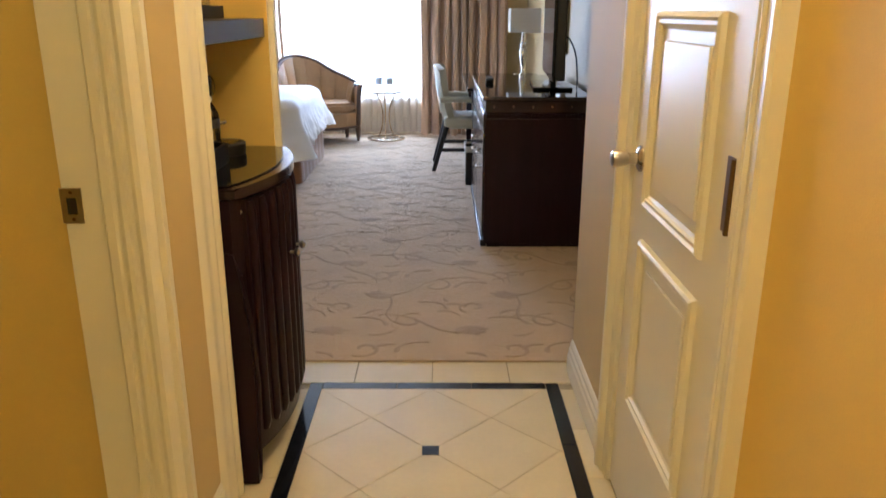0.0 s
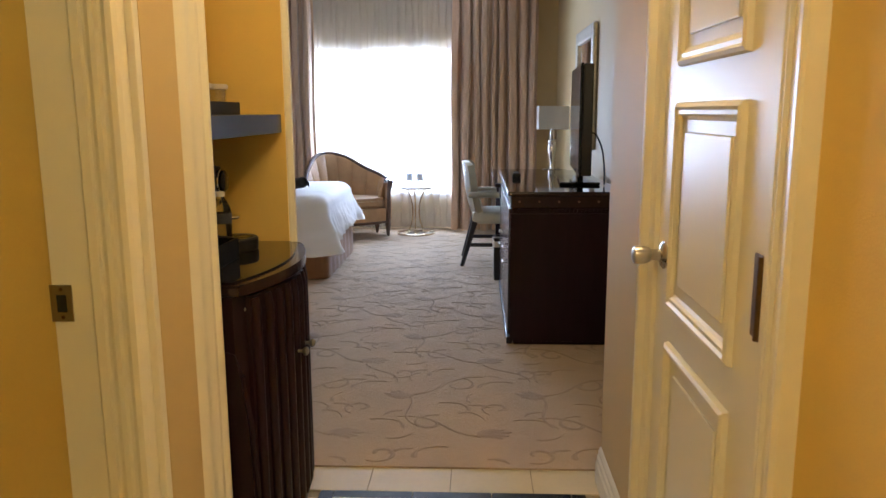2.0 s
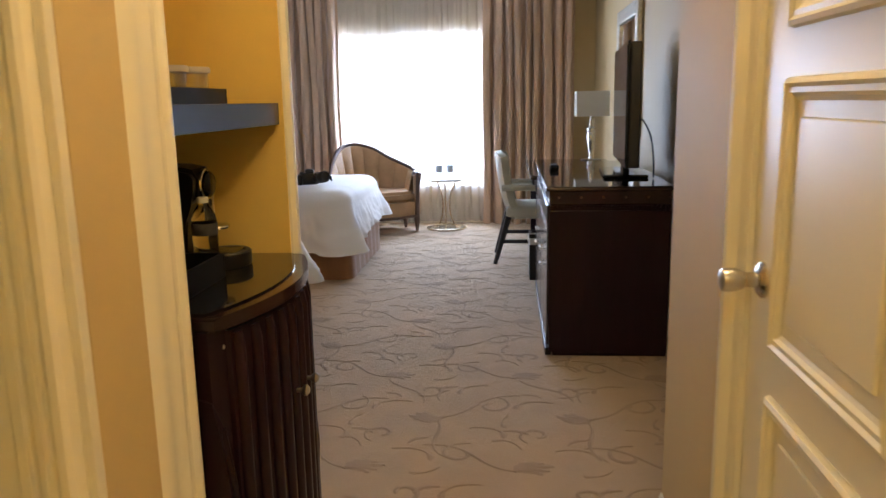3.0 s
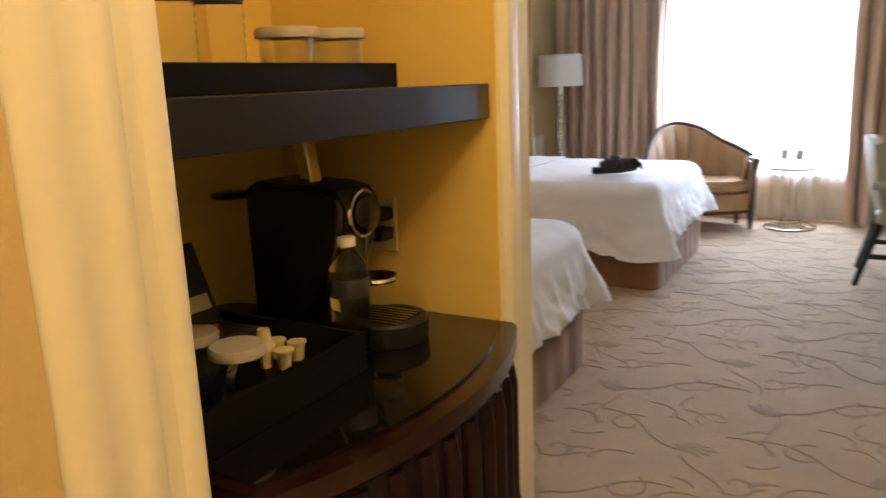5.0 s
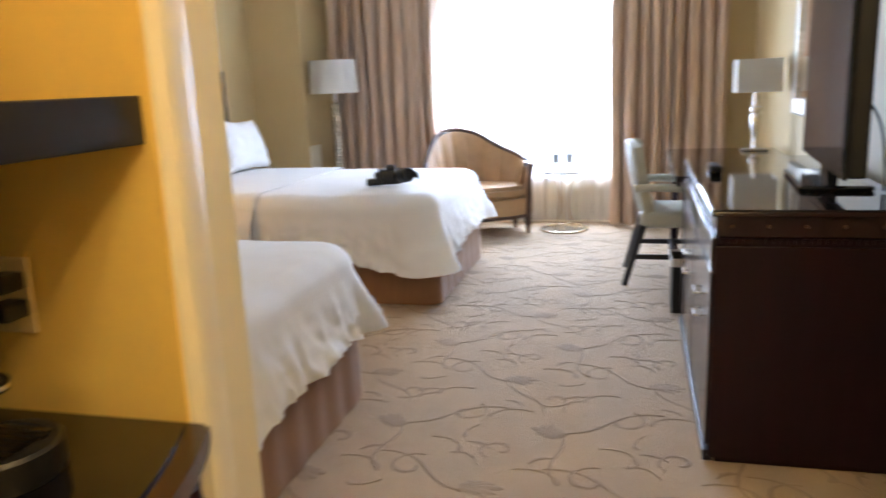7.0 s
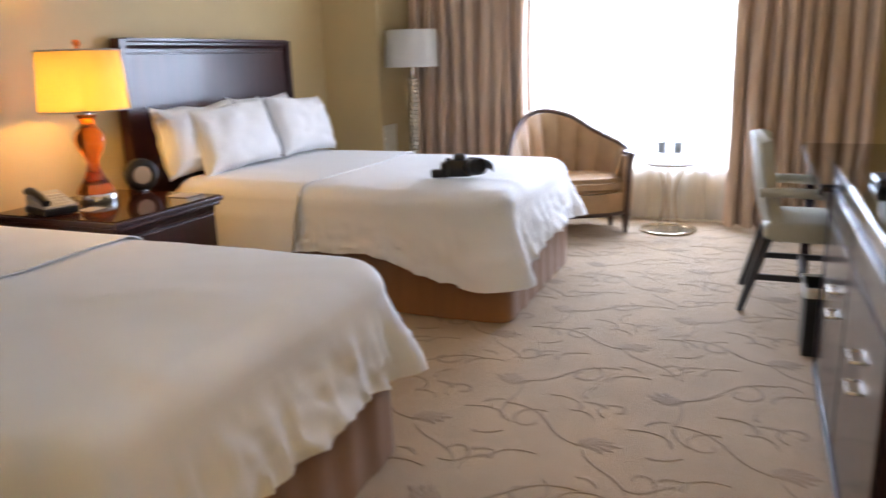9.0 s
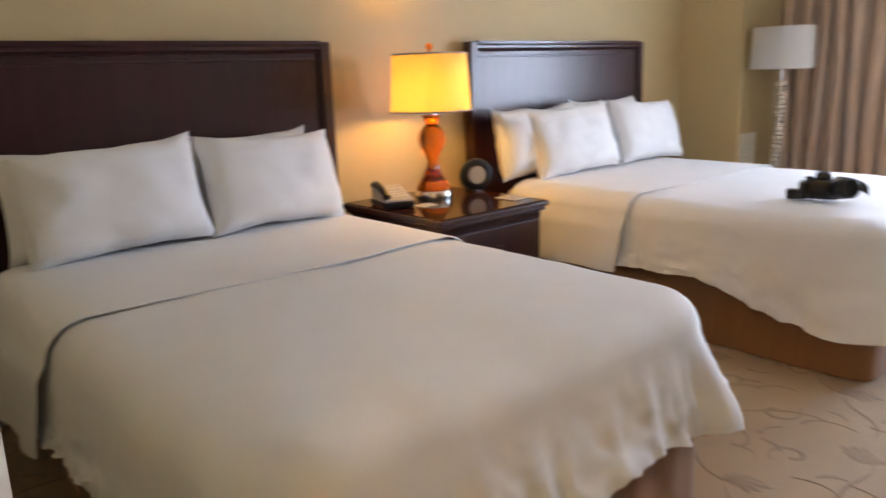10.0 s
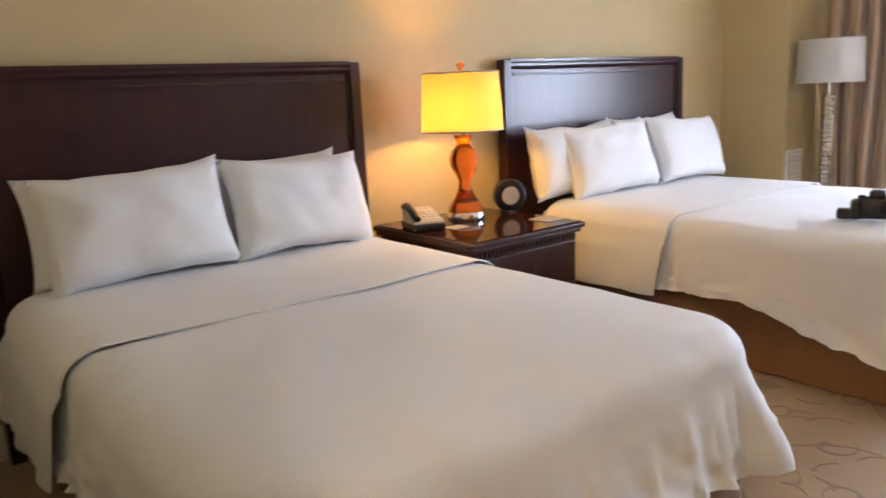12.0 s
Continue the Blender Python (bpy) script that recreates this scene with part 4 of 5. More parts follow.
part("column", lathe(rings + [(0.03, 1.12), (0, 1.12)], P0, 8), SILVERLEAF, fl, "ribbed silver glass column")
part("neck", lathe([(0.012, 1.12), (0.012, 1.22), (0.02, 1.23), (0.02, 1.27), (0, 1.27)], P0, 16), CHROME, fl, "", True)
part("shade", lathe([(0.205, 1.205), (0.195, 1.478), (0.192, 1.478), (0.202, 1.205)], P0, 56), SHADE, fl, "white linen drum shade", True)
vt = thing("wall_vent", (-2.74, 7.9, 0.5), "small louvred vent grille low on the wall", "vent", kind="structure")
part("frame", box(-2.74, -2.732, 7.83, 8.05, 0.42, 0.76, 0.002), TRIM, vt)
for k in range(10):
    part("slat", box(-2.733, -2.724, 7.85, 8.03, 0.45 + k * 0.029, 0.462 + k * 0.029, 0.002), TRIM, vt)

st = thing("tub_settee", (-1.25, 7.9, 0.006), "tan channel-backed tub settee with walnut frame", "settee")
plan = spline([(-0.85, 7.83, 0), (-0.83, 7.98, 0), (-0.95, 8.13, 0), (-1.22, 8.19, 0), (-1.48, 8.12, 0), (-1.63, 7.95, 0), (-1.68, 7.72, 0), (-1.66, 7.52, 0)], 84)
hts = spline([(0, 0.585, 0), (0.12, 0.592, 0), (0.25, 0.612, 0), (0.38, 0.695, 0), (0.5, 0.822, 0), (0.62, 0.86, 0), (0.75, 0.80, 0), (0.88, 0.64, 0), (1, 0.45, 0)], 84)
MID = Vector((-1.25, 7.8, 0))


def back(u, v):
    i = min(83, int(u * 84))
    f = u * 84 - i
    p, h = plan[i].lerp(plan[i + 1], f), hts[i].lerp(hts[i + 1], f).y
    inw = (MID - p).normalized()
    ch = abs(math.sin(u * 11 * math.pi)) ** 0.5
    lean = (1 - v) * 0.06
    q = p + inw * (0.03 + lean + 0.03 * ch * math.sin(math.pi * min(1, v * 1.05)) ** 0.5)
    return (q.x, q.y, 0.33 + (h - 0.02 - 0.33) * v)


def outer(u, v):
    i = min(83, int(u * 84))
    f = u * 84 - i
    p, h = plan[i].lerp(plan[i + 1], f), hts[i].lerp(hts[i + 1], f).y
    return (p.x, p.y, 0.17 + (h - 0.02 - 0.17) * v)


part("back_cushion", sheet(back, 176, 10, 0.012), TAN, st, "tan leather stitched in vertical channels", True)
part("back_shell", sheet(outer, 84, 6, 0.03), TAN, st, "", True)
part("top_rail", tube([(p.x + (MID - p).normalized().x * 0.02, p.y + (MID - p).normalized().y * 0.02, h.y) for p, h in zip(plan, hts)], 0.018, 10), WALNUT, st, "carved walnut top rail", True)
seat = [(-0.87, 7.80), (-0.875, 7.95), (-0.97, 8.08), (-1.22, 8.13), (-1.46, 8.07), (-1.59, 7.93), (-1.63, 7.70), (-1.60, 7.50), (-1.2, 7.56), (-0.95, 7.70)]
part("seat_base", sweep(seat, "z", 0.165, 0.31), TAN, st, "tan upholstered seat base")
cu = sweep(seat, "z", 0.312, 0.415)
bmesh.ops.bevel(cu, geom=list(cu.edges), offset=0.03, segments=3, affect="EDGES")
part("seat_cushion", cu, TAN, st, "tan leather seat cushion", True)
part("front_rail", tube([(-0.86, 7.82, 0.165), (-0.95, 7.70, 0.165), (-1.2, 7.56, 0.165), (-1.6, 7.50, 0.165)], 0.014, 8), WALNUT, st)
part("arm_post", tube([(-0.85, 7.85, 0.17), (-0.845, 7.85, 0.3), (-0.84, 7.845, 0.45), (-0.822, 7.84, 0.565), (-0.815, 7.84, 0.59)], 0.03, 10, radii=[0.026, 0.024, 0.022, 0.028, 0.03]), WALNUT, st, "walnut arm post", True)
for a, c in ((-0.855, 7.87), (-1.58, 7.56), (-1.0, 8.1), (-1.5, 8.05)):
    part("leg", lathe([(0, 0.006), (0.014, 0.006), (0.02, 0.05), (0.03, 0.12), (0.028, 0.15), (0.022, 0.17), (0, 0.17)], (a, c, 0), 14), WALNUT, st, "tapered walnut leg", True)

sd = thing("side_table", (-0.575, 8.02, 0.006), "round marble-topped side table with slim champagne legs", "side table")
P0 = (-0.575, 8.02, 0)
part("tabletop", lathe([(0, 0.488), (0.175, 0.488), (0.185, 0.494), (0.185, 0.504), (0.178, 0.51), (0, 0.51)], P0, 48), MARBLE, sd, "pale marble round top", True)
part("base_ring", tube([(P0[0] + 0.19 * math.cos(a), P0[1] + 0.19 * math.sin(a), 0.016) for a in [2 * math.pi * i / 56 for i in range(57)]], 0.011, 8), CHAMPAGNE, sd, "", True)
part("base_plate", lathe([(0, 0.007), (0.185, 0.007), (0.185, 0.013), (0, 0.013)], P0, 48), CHAMPAGNE, sd)
for k in range(3):
    a = 2.1 * k + 0.5
    part("leg", tube(spline([(P0[0] + r * math.cos(a), P0[1] + r * math.sin(a), z) for r, z in ((0.12, 0.487), (0.07, 0.40), (0.04, 0.28), (0.05, 0.14), (0.10, 0.014))], 20), 0.007, 8), CHAMPAGNE, sd, "", True)


def water_bottle(name, x, y, z, h, r, group="", label="clear water bottle with white cap", low=0.50, paper=None):
    wb = thing(name, (x, y, z), label, "bottle", group)
    s = h
    rib = [(0, 0), (r * 0.9, 0), (r, 0.03 * s)]
    for k in range(7):
        q = 0.06 + 0.055 * k
        rib += [(r * 0.945, q * s), (r, (q + 0.028) * s)]
    rib += [(r, 0.47 * s), (r * 0.985, 0.49 * s), (r * 0.985, 0.66 * s), (r, 0.68 * s), (r * 0.9, 0.76 * s), (r * 0.62, 0.85 * s), (r * 0.42, 0.90 * s), (r * 0.40, 0.93 * s), (0, 0.93 * s)]
    part("bottle", lathe(rib, (x, y, z), 24), WATER, wb, "clear ribbed plastic", True)
    part("label", lathe([(r * 1.0, low * s), (r * 1.01, (low + 0.005) * s), (r * 1.01, 0.655 * s), (r * 1.0, 0.66 * s)], (x, y, z), 24), paper or LABEL, wb, "printed wrap label", True)
    part("cap", lathe([(0, 0.925 * s), (r * 0.45, 0.925 * s), (r * 0.45, 0.99 * s), (r * 0.40, s), (0, s)], (x, y, z), 20), WHITE, wb, "white screw cap", True)
    return wb


for x in (-0.64, -0.53):
    water_bottle("water_bottle", x, 8.03, 0.510, 0.2, 0.035, "bottles on the side table", "small water bottle on the marble table", 0.28, BLUEGREY)


# ---- dresser, desk, chair, television ----
DR = thing("dresser", (0.55, 4.85, 0.006), "dark mahogany dresser with black glass top", "dresser")
A, B, C, D, H = 0.245, 0.825, 4.118, 5.60, 0.86
part("body", box(A + 0.01, B, C + 0.008, D, 0.05, H - 0.09, 0.003), DARK, DR)
part("plinth", box(A + 0.025, B, C + 0.02, D, 0.006, 0.05, 0.002), DARK, DR)
part("side_panel", box(A + 0.004, B, C, C + 0.008, 0.03, H - 0.12, 0.002), DARK, DR)
part("frieze", box(A + 0.004, B, C - 0.004, D, H - 0.09, H - 0.022, 0.004), DARKY, DR)
part("top", box(A - 0.012, B + 0.01, C - 0.03, D, H - 0.022, H - 0.006, 0.004), DARKY, DR)
part("glass_top", box(A - 0.010, B + 0.01, C - 0.028, D, H - 0.0058, H, 0.0015), BLACKGLASS, DR, "black glass sheet")
for k in range(26):
    xx = A + 0.02 + k * 0.0212
    part("dentil", box(xx, xx + 0.012, C - 0.005, C + 0.002, H - 0.110, H - 0.094), DARK, DR)
for k in range(6):
    part("stud", lathe([(0, 0), (0.006, 0), (0.004, 0.004), (0, 0.005)], (A + 0.05 + k * 0.105, C - 0.004, H - 0.055), 10, turn=pose(0, 0, 0, 90)), BRONZE, DR)
for y0 in (C + 0.02, C + 0.735):
    part("drawer_front", box(A - 0.006, A + 0.012, y0, y0 + 0.69, 0.665, 0.765, 0.004), DARKY, DR)
    d = part("door_front", box(A - 0.006, A + 0.012, y0, y0 + 0.69, 0.065, 0.655, 0.004), DARKY, DR, "polished mahogany door")
    yy = y0 + (0.40 if y0 < 4.5 else 0.30)
    for zc in (0.40, 0.485):
        part("handle", tube([(A - 0.005, yy - 0.045, zc), (A - 0.024, yy - 0.045, zc), (A - 0.024, yy + 0.045, zc), (A - 0.005, yy + 0.045, zc)], 0.005, 8), NICKEL, d, "brushed nickel bar handle")
part("plinth_moulding", box(A - 0.012, A + 0.02, C + 0.012, D, 0.012, 0.05, 0.002), ESPRESSO, DR)

DK = thing("desk", (0.55, 6.3, 0.006), "dark mahogany writing desk with glass top", "desk")
part("top", box(0.20, 0.87, 5.605, 7.02, 0.735, 0.757, 0.004), DARKY, DK)
part("glass_top", box(0.202, 0.868, 5.607, 7.018, 0.7572, 0.763, 0.0015), BLACKGLASS, DK, "black glass sheet")
part("apron", box(0.235, 0.85, 5.61, 7.0, 0.655, 0.735, 0.003), DARKY, DK)
part("drawer_front", box(0.222, 0.236, 5.95, 6.70, 0.662, 0.728, 0.003), DARKY, DK)
for x in (0.24, 0.80):
    for y in (5.62, 6.95):
        part("leg", sweep([(x, y), (x + 0.045, y), (x + 0.045, y + 0.045), (x, y + 0.045)], "z", 0.006, 0.655), DARK, DK)

ch = thing("desk_chair", (0.16, 6.54, 0.006), "pale leather armchair with dark legs drawn up to the desk", "chair")
bk = spline([(0.06, 0, 0.36), (0.0, 0, 0.50), (-0.035, 0, 0.68), (-0.06, 0, 0.87)], 16)


def chairback(u, v):
    y = (u - 0.5) * 0.46
    p = bk[round(v * 16)]
    cr = 0.05 * (2 * u - 1) ** 2
    top = -0.035 * abs(2 * u - 1) ** 3 if v > 0.9 else 0
    return (p.x + cr, 6.54 + y * (1 - 0.04 * v), p.z + top * (v - 0.9) * 10)


part("backrest", sheet(chairback, 20, 16, 0.055), GREYFAB, ch, "pale grey-green leather back", True)
part("seat", box(0.03, 0.50, 6.31, 6.77, 0.36, 0.46, 0.03, seg=3), GREYFAB, ch, "pale grey-green leather seat", True)
for s in (-1, 1):
    y = 6.54 + s * 0.225
    part("arm", tube(spline([(0.0, y, 0.60), (0.14, y, 0.605), (0.30, y, 0.595), (0.36, y, 0.57)], 14), 0.024, 10), GREYFAB, ch, "", True)
    part("arm_post", tube([(0.36, y, 0.575), (0.37, y, 0.44)], 0.017, 8), GREYFAB, ch)
    part("leg", tube([(0.05, y * 1.0, 0.38), (0.0, y, 0.2), (-0.055, y + s * 0.005, 0.006)], 0.02, 6, radii=[0.026, 0.022, 0.017]), ESPRESSO, ch)
    part("leg", tube([(0.46, y, 0.37), (0.46, y, 0.006)], 0.02, 6, radii=[0.024, 0.017]), ESPRESSO, ch)
    part("stretcher", box(0.0, 0.46, y - 0.01, y + 0.01, 0.17, 0.20, 0.003), ESPRESSO, ch)
part("stretcher", box(0.215, 0.24, 6.325, 6.755, 0.172, 0.198, 0.003), ESPRESSO, ch)

bn = thing("waste_bin", (0.30, 5.86, 0.006), "black waste bin with white liner beside the desk", "bin")
bnm = sweep([(0.20, 5.76), (0.37, 5.76), (0.37, 5.97), (0.20, 5.97)], "z", 0.008, 0.30)
bmesh.ops.delete(bnm, geom=[f for f in bnm.faces if all(v.co.z > 0.29 for v in f.verts)], context="FACES_ONLY")
bmesh.ops.solidify(bnm, geom=list(bnm.faces), thickness=0.005)
part("bin_body", bnm, BLACK, bn)
part("liner", sheet(lambda u, v: (0.285 + (0.094 + 0.004 * math.sin(u * 40) * v) * max(-1, min(1, 1.35 * math.cos(2 * math.pi * u))), 5.865 + (0.114 + 0.004 * math.sin(u * 50)) * max(-1, min(1, 1.35 * math.sin(2 * math.pi * u))), 0.265 + 0.045 * v), 60, 3, 0.002), SHEET, bn, "crumpled white liner", True)

TV = thing("television", (0.68, 4.65, 0.86), "flat black television on a glossy stand", "television")
T = Matrix.Translation((0.67, 4.70, 0)) @ pose(0, 0, 0, 0, 0, -4)
part("housing", box(-0.005, 0.05, -0.47, 0.47, 0.93, 1.53, 0.008, turn=T), BLACK, TV)
part("bezel", box(-0.018, -0.004, -0.475, 0.475, 0.925, 1.535, 0.005, turn=T), GLOSSBLACK, TV)
part("screen", box(-0.0205, -0.0178, -0.455, 0.455, 0.95, 1.517, 0.001, turn=T), SCREEN, TV, "dark reflective screen")
part("neck", box(0.0, 0.035, -0.08, 0.08, 0.875, 0.935, 0.004, turn=T), GLOSSBLACK, TV)
part("stand_base", box(-0.11, 0.12, -0.25, 0.25, 0.8605, 0.878, 0.007, turn=T), GLOSSBLACK, TV, "glossy black foot")
part("cable", tube(spline([(0.70, 4.50, 1.13), (0.735, 4.47, 1.155), (0.775, 4.44, 1.07), (0.79, 4.43, 0.95), (0.79, 4.42, 0.866)], 24), 0.0045, 8), BLACK, TV, "black power cable", True)
rc = thing("remote_control", (0.32, 5.0, 0.86), "small remote control on the dresser", "remote")
part("case", box(0.295, 0.345, 4.92, 5.08, 0.8605, 0.892, 0.008), GLOSSBLACK, rc)
part("button_panel", box(0.302, 0.338, 4.935, 5.065, 0.8918, 0.8935, 0.0006), LABEL, rc)

dl = thing("desk_lamp", (0.73, 6.86, 0.763), "desk lamp with square white shade and chrome stem", "lamp")
part("base", box(0.65, 0.81, 6.78, 6.94, 0.7635, 0.783, 0.004), CHROME, dl)
part("stem", lathe([(0.02, 0.783), (0.012, 0.80), (0.018, 0.86), (0.03, 0.92), (0.034, 0.98), (0.02, 1.0), (0.036, 1.01), (0.036, 1.03), (0.018, 1.04), (0.016, 1.13), (0, 1.13)], (0.73, 6.86, 0), 24), CHROME, dl, "turned chrome stem", True)
o = sweep([(0.60, 6.74), (0.86, 6.74), (0.86, 6.98), (0.60, 6.98)], "z", 1.125, 1.325)
bmesh.ops.delete(o, geom=[f for f in o.faces if abs(f.normal.z) > 0.9 or all(abs(v.co.z - f.verts[0].co.z) < 1e-5 for v in f.verts)], context="FACES_ONLY")
bmesh.ops.solidify(o, geom=list(o.faces), thickness=0.003)
part("shade", o, SHADE, dl, "square white linen shade")
mr = thing("wall_mirror", (0.9, 6.1, 1.0), "framed wall mirror with silver leaf frame above the desk", "mirror")
for a in ((5.62, 5.72, 1.0, 1.90), (6.48, 6.58, 1.0, 1.90), (5.72, 6.48, 1.0, 1.10), (5.72, 6.48, 1.80, 1.90)):
    part("frame", box(WX - 0.04, WX, a[0], a[1], a[2], a[3], 0.012), SILVERLEAF, mr)
part("mirror_glass", box(WX - 0.02, WX - 0.004, 5.72, 6.48, 1.10, 1.80), MIRROR, mr)


# ---- coffee niche ----
CB = thing("niche_cabinet", (-0.72, 2.16, 0), "dark mahogany bow-fronted cabinet with fluted doors", "cabinet")
YA, YB, TZ = 1.838, 2.484, 0.87


def bow(y, extra=0.0):
    t = (y - (YA + YB) / 2) / ((YB - YA) / 2)
    return -0.515 + 0.075 * (1 - t * t) + extra


def bowed(x_back, extra, y0, y1, n=28):
    return [(x_back, y0)] + [(bow(y0 + (y1 - y0) * i / n, extra), y0 + (y1 - y0) * i / n) for i in range(n + 1)] + [(x_back, y1)]


part("carcass", sweep(bowed(-1.0, -0.018, YA + 0.006, YB - 0.006), "z", 0.10, 0.835), DARK, CB)
tp = sweep(bowed(-1.015, 0.004, YA, YB), "z", 0.838, 0.866)
bmesh.ops.bevel(tp, geom=[e for e in tp.edges if abs(e.verts[0].co.z - e.verts[1].co.z) < 1e-6], offset=0.006, segments=2, affect="EDGES")
part("top", tp, DARKY, CB, "polished bowed mahogany top")
part("glass_top", sweep(bowed(-1.01, -0.028, YA + 0.02, YB - 0.02), "z", 0.8662, 0.8705), BLACKGLASS, CB, "smoked glass inset")
for side in (0, 1):
    dr = part("door", sweep(bowed(-0.60, -0.008, YA + 0.05 + side * 0.274, YA + 0.32 + side * 0.276), "z", 0.13, 0.828), DARK, CB)
    for k in range(5):
        yy = YA + 0.072 + side * 0.274 + k * 0.054
        part("flute", tube([(bow(yy, -0.014), yy, 0.15), (bow(yy, -0.008), yy, 0.17), (bow(yy, -0.008), yy, 0.79), (bow(yy, -0.014), yy, 0.82)], 0.015, 10), DARK, dr, "", True)
    yy = (YA + YB) / 2 + (-0.05 if side == 0 else 0.03)
    part("knob", lathe([(0, 0), (0.005, 0), (0.005, 0.012), (0.012, 0.018), (0.013, 0.024), (0.007, 0.03), (0, 0.031)], (bow(yy, 0.004), yy, 0.615), 16, turn=pose(0, 0, 0, 0, 90)), NICKEL, dr, "small nickel knob", True)
part("bottom_rail", sweep(bowed(-0.60, -0.016, YA + 0.03, YB - 0.03), "z", 0.085, 0.128), DARK, CB)
for yy, s in ((YA + 0.02, -1), (YB - 0.02, 1)):
    o = [(-0.56, 0.006), (-0.508, 0.006), (-0.505, 0.12), (-0.498, 0.32), (-0.505, 0.5), (-0.518, 0.62), (-0.53, 0.69), (-0.56, 0.70)]
    part("buttress_leg", sweep(o, "y", yy - 0.018, yy + 0.018), DARK, CB, "curved reeded buttress leg")
    part("leg_reed", tube([(-0.51, yy, 0.03), (-0.502, yy, 0.15), (-0.494, yy, 0.32), (-0.503, yy, 0.5), (-0.52, yy, 0.63)], 0.008, 8), DARK, CB)
    part("leg", box(-0.99, -0.95, yy - 0.02, yy + 0.02, 0.006, 0.10, 0.002), DARK, CB)
part("stud", lathe([(0, 0), (0.005, 0), (0, 0.004)], (bow(YA + 0.025, 0.0) - 0.004, YA + 0.03, 0.80), 10, turn=pose(0, 0, 0, 0, 90)), NICKEL, CB)

solo("wall_shelf", box(-1.018, -0.556, 1.812, 2.490, 1.217, 1.274, 0.002), ESPRESSO, "thick espresso wood shelf across the coffee niche", "shelf")


def tray(x0, x1, y0, y1, z, h, label):
    t = thing("tray", ((x0 + x1) / 2, (y0 + y1) / 2, z), label, "tray", "serving trays")
    part("tray_floor", box(x0 + 0.009, x1 - 0.009, y0 + 0.009, y1 - 0.009, z, z + 0.008), TRAYBLACK, t)
    for a in ((x0, x1, y0, y0 + 0.009), (x0, x1, y1 - 0.009, y1), (x0, x0 + 0.009, y0 + 0.009, y1 - 0.009), (x1 - 0.009, x1, y0 + 0.009, y1 - 0.009)):
        part("tray_side", box(*a, z, z + h, 0.001), TRAYBLACK, t)
    return t


tray(-0.93, -0.640, 1.86, 2.340, 1.2745, 0.036, "black wooden tray on the shelf")
tray(-0.90, -0.614, 1.862, 2.180, 0.871, 0.058, "black wooden tray on the cabinet")


def tumbler(x, y, z, h, r, label, mug=False):
    g = thing("mug" if mug else "drinking_glass", (x, y, z), label, "mug" if mug else "glass", "lidded glasses")
    part("cup", lathe([(0, 0), (r * 0.92, 0), (r * 0.95, 0.004), (r, h), (r - 0.003, h), (r * 0.92 - 0.003, 0.008), (0, 0.008)], (x, y, z), 32), GLASS, g, "clear glass", True)
    part("lid", lathe([(0, h + 0.003), (r + 0.002, h + 0.003), (r + 0.005, h - 0.002), (r + 0.004, h - 0.011), (r + 0.003, h - 0.011), (r + 0.003, h + 0.001), (0, h + 0.001)], (x, y, z), 40), PAPER, g, "white paper lid", True)
    if mug:
        part("handle", tube(spline([(x + r * 0.55, y - r * 0.75, z + h * 0.8), (x + r * 0.9, y - r * 1.35, z + h * 0.72), (x + r * 0.9, y - r * 1.35, z + h * 0.35), (x + r * 0.55, y - r * 0.75, z + h * 0.2)], 18), 0.006, 8), GLASS, g, "clear glass handle", True)


tumbler(-0.71, 2.172, 1.2835, 0.074, 0.040, "lidded drinking glass on the shelf tray")
tumbler(-0.695, 2.262, 1.2835, 0.074, 0.040, "lidded drinking glass on the shelf tray")
tumbler(-0.779, 2.007, 0.880, 0.078, 0.032, "lidded glass coffee mug in the tray", True)
tumbler(-0.683, 1.995, 0.880, 0.078, 0.032, "lidded glass coffee mug in the tray", True)
for x, y in ((-0.715, 1.97), (-0.705, 2.04)):
    water_bottle("water_bottle", x, y, 1.2835, 0.2, 0.032, "bottles on the shelf tray", "clear ribbed water bottle on the shelf tray")
water_bottle("water_bottle", -0.682, 2.238, 0.871, 0.183, 0.031, "", "half-litre water bottle with dark label by the coffee machine")


def creamer(x, y, z, flip=False):
    prof = [(0, 0), (0.009, 0), (0.0125, 0.025), (0.015, 0.026), (0.015, 0.029), (0, 0.029)]
    if flip:
        prof = [(r, 0.029 - q) for r, q in prof][::-1]
    solo("creamer_cup", lathe(prof, (x, y, z), 20), CREAMER, "small ivory creamer cup with foil lid", "creamer", "creamers in the tray", smooth=True)


for x, y in ((-0.744, 2.108), (-0.715, 2.116), (-0.722, 2.152), (-0.757, 2.146), (-0.785, 2.125)):
    creamer(x, y, 0.880)
creamer(-0.744, 2.108, 0.9095, True)

cx = thing("capsule_box", (-0.85, 2.0, 0.88), "open dark card box of coffee capsules, lid raised", "box")
part("box_body", box(-0.888, -0.80, 1.90, 2.165, 0.880, 0.918, 0.002), LABEL, cx)
T = Matrix.Translation((-0.885, 2.04, 0.918)) @ pose(0, 0, 0, 0, -22)
part("box_lid", box(-0.004, 0.004, -0.12, 0.12, 0.0, 0.135, 0.001, turn=T), LABEL, cx, "dark printed lid")
part("print_band", box(0.0042, 0.005, -0.11, 0.11, 0.025, 0.05, turn=T), CREAMER, cx, "pale printed strip of text bars")
for k in range(3):
    part("print_mark", lathe([(0, 0), (0.009, 0), (0.008, 0.001), (0, 0.001)], (0, 0, 0), 16, turn=T @ Matrix.Translation((0.0042, -0.06 + 0.06 * k, 0.085)) @ pose(0, 0, 0, 0, 90)), LAMPGOLD, cx)
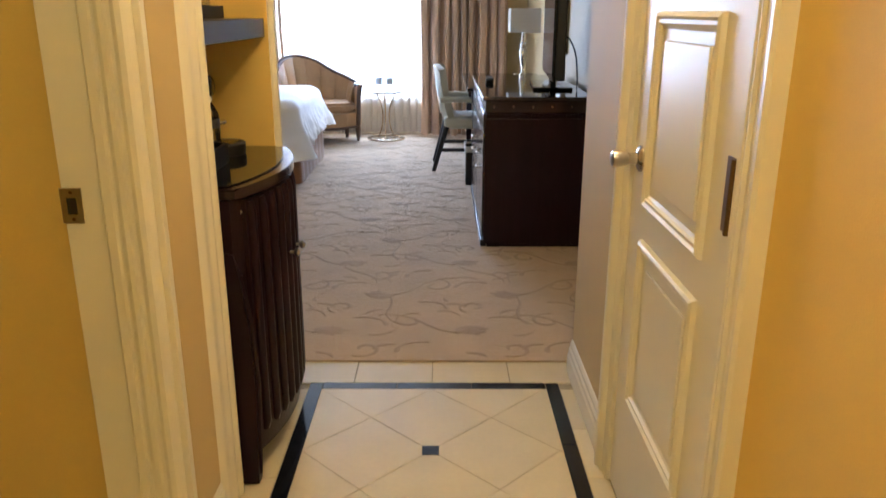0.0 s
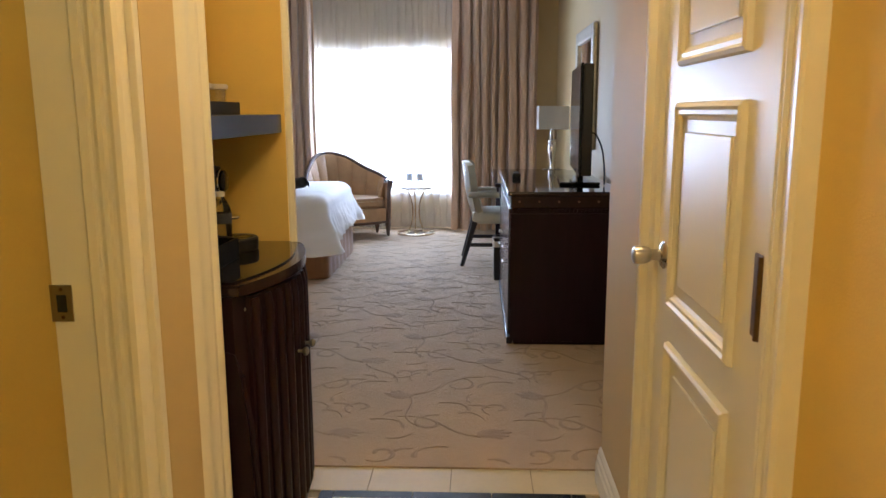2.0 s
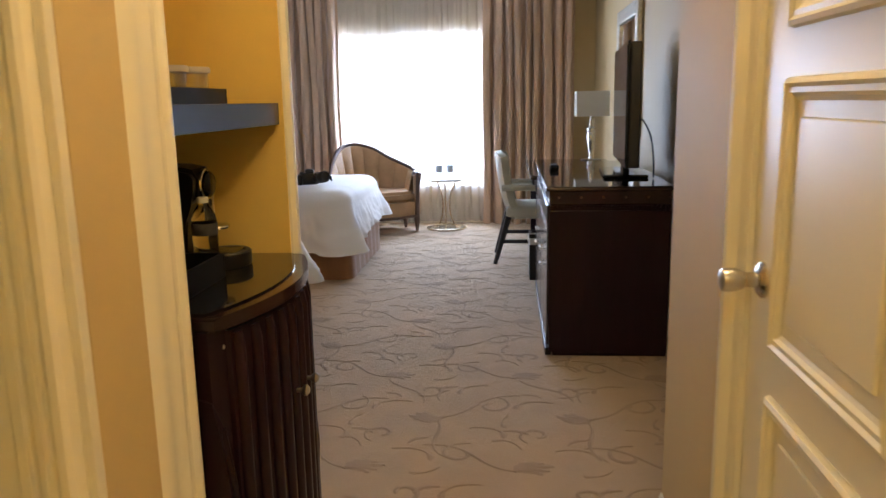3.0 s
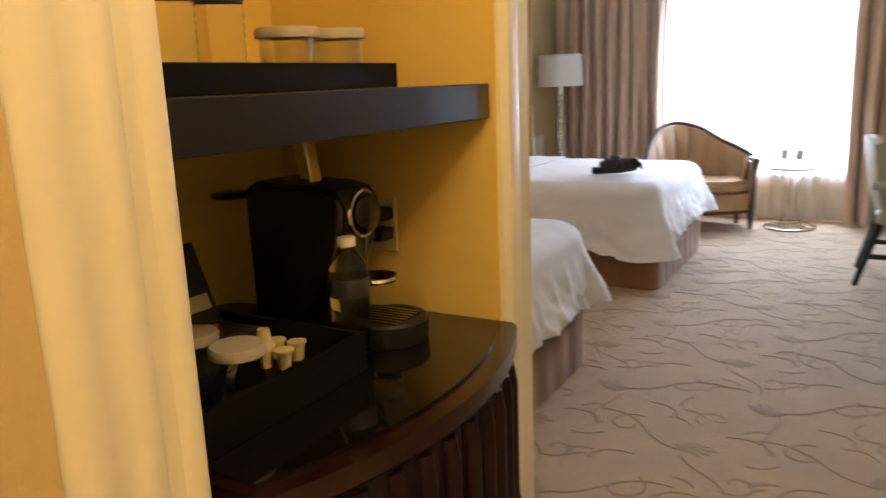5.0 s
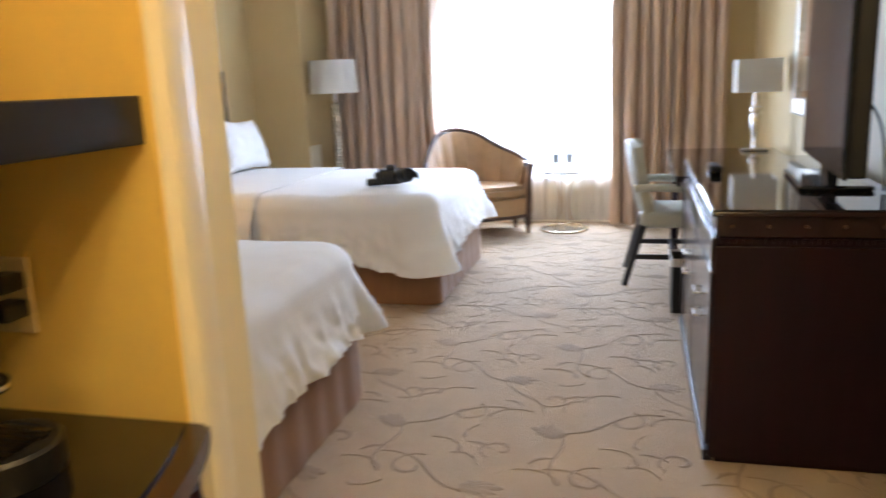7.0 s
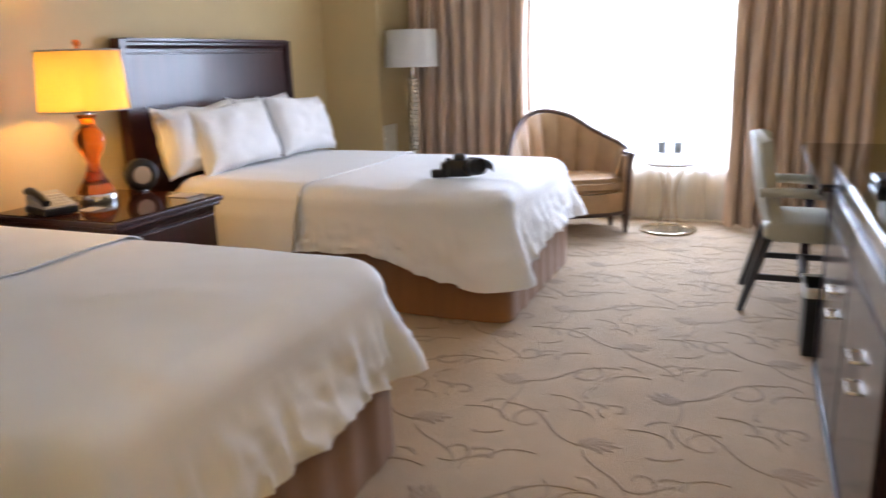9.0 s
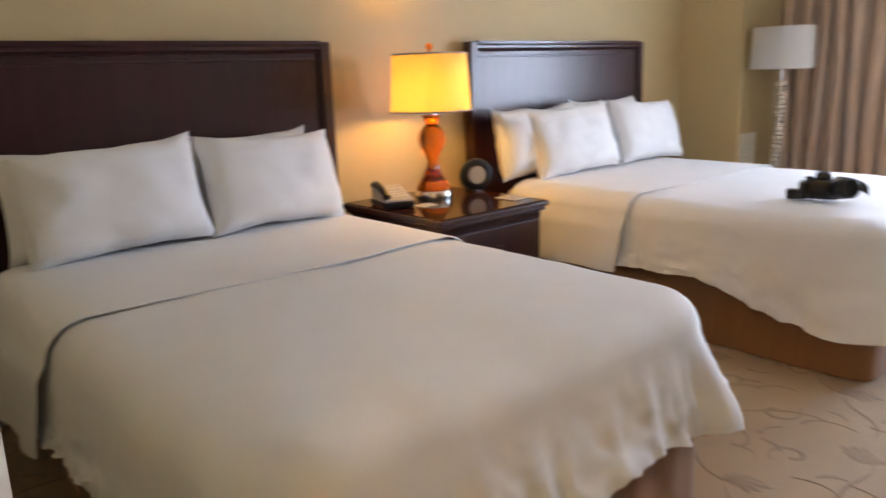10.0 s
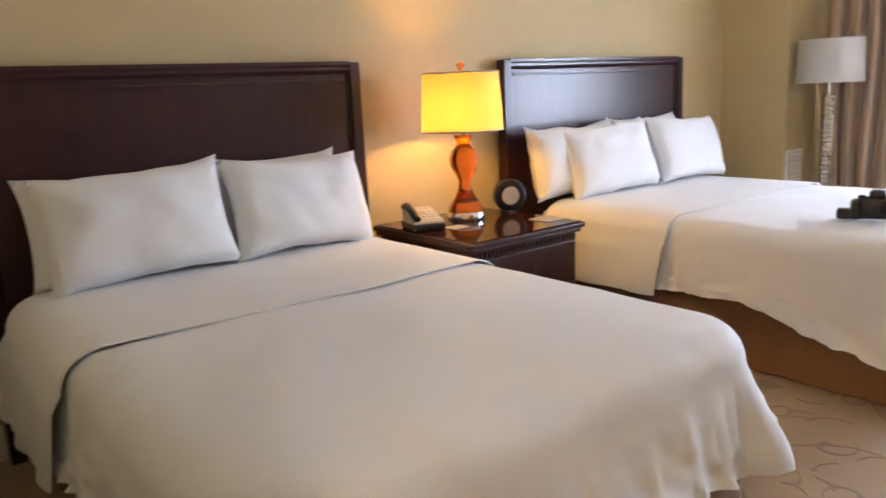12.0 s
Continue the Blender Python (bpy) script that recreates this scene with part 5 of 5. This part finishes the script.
for k in range(4):
    part("capsule", lathe([(0, 0), (0.018, 0), (0.017, 0.004), (0.010, 0.018), (0, 0.02)], (-0.845, 1.935 + 0.057 * k, 0.918), 20), BRONZE, cx, "", True)

cm = thing("coffee_machine", (-0.80, 2.31, 0.871), "black pod coffee machine with raised chrome lever", "coffee machine")
o = [(-0.905, 0.872), (-0.745, 0.872), (-0.735, 0.99), (-0.73, 1.03), (-0.705, 1.05), (-0.70, 1.095), (-0.715, 1.118), (-0.75, 1.126), (-0.88, 1.130), (-0.902, 1.118), (-0.907, 1.09)]
bd = sweep(o, "y", 2.255, 2.365)
bmesh.ops.bevel(bd, geom=[e for e in bd.edges if abs(e.verts[0].co.y - e.verts[1].co.y) < 1e-6], offset=0.01, segments=3, affect="EDGES")
part("body", bd, BLACK, cm, "matt black body", True)
part("chrome_ring", tube([(-0.700, 2.31 + 0.036 * math.cos(a), 1.078 + 0.036 * math.sin(a)) for a in [2 * math.pi * i / 40 for i in range(41)]], 0.0045, 8), CHROME, cm, "chrome ring round the brew head", True)
part("brew_head", lathe([(0, 0), (0.034, 0), (0.033, 0.018), (0.026, 0.024), (0, 0.024)], (-0.708, 2.31, 1.078), 32, turn=pose(0, 0, 0, 0, 90)), GLOSSBLACK, cm, "", True)
part("lever", box(-0.012, 0.012, -0.016, 0.016, 0.0, 0.085, 0.004, turn=Matrix.Translation((-0.80, 2.31, 1.12)) @ pose(0, 0, 0, 0, -8)), CHROME, cm, "chrome lever standing up")
part("lever_tip", box(-0.014, 0.014, -0.018, 0.018, 0.085, 0.098, 0.004, turn=Matrix.Translation((-0.80, 2.31, 1.12)) @ pose(0, 0, 0, 0, -8)), BLACK, cm)
part("drip_tray", lathe([(0, 0.0), (0.064, 0.0), (0.066, 0.006), (0.066, 0.034), (0.062, 0.038), (0.052, 0.038), (0.05, 0.034), (0, 0.034)], (-0.665, 2.315, 0.871), 36), BLACK, cm, "", True)
for k in range(7):
    part("drip_slat", box(-0.705, -0.625, 2.279 + k * 0.012, 2.284 + k * 0.012, 0.9055, 0.909), CHROME, cm)
part("cup_stand", lathe([(0, 0), (0.038, 0), (0.04, 0.004), (0.038, 0.008), (0, 0.008)], (-0.69, 2.318, 0.965), 32), CHROME, cm, "folding chrome cup stand", True)
part("cup_stand_arm", box(-0.745, -0.70, 2.308, 2.328, 0.965, 0.972, 0.002), CHROME, cm)
part("water_tank_lid", lathe([(0, 0), (0.034, 0), (0.036, 0.006), (0.03, 0.01), (0, 0.01)], (-0.945, 2.27, 1.10), 28), GLOSSBLACK, cm, "", True)
part("tank", lathe([(0, 0), (0.05, 0), (0.05, 0.03), (0, 0.03)], (-0.955, 2.25, 0.871), 28), GLOSSBLACK, cm, "", True)
ou = thing("wall_outlet", (-0.80, 2.494, 1.03), "ivory double outlet with two black plugs", "outlet")
part("cover_plate", box(-0.855, -0.755, 2.488, 2.4948, 0.972, 1.075, 0.002), CREAMER, ou)
for z in (1.046, 1.009):
    part("plug", box(-0.792, -0.758, 2.446, 2.488, z - 0.012, z + 0.012, 0.005), BLACK, ou, "black plug")
    part("cord", tube(spline([(-0.775, 2.448, z), (-0.776, 2.425, z - 0.004), (-0.785, 2.405, z - 0.035), (-0.80, 2.398, 0.95), (-0.81, 2.39, 0.876)], 20), 0.0046, 8), BLACK, ou, "black power cord", True)

# ceiling fittings in the hall
for x, y, r in ((0.0, -0.15, 0.16), (0.34, 1.8, 0.11), (-1.5, 0.5, 0.16)):
    cl = thing("ceiling_light", (x, y, HALLTOP), "small recessed warm ceiling light", "ceiling light", "hall lights")
    part("rim", tube([(x + r * math.cos(a), y + r * math.sin(a), HALLTOP - 0.004) for a in [2 * math.pi * i / 32 for i in range(33)]], 0.008, 8), TRIM, cl)
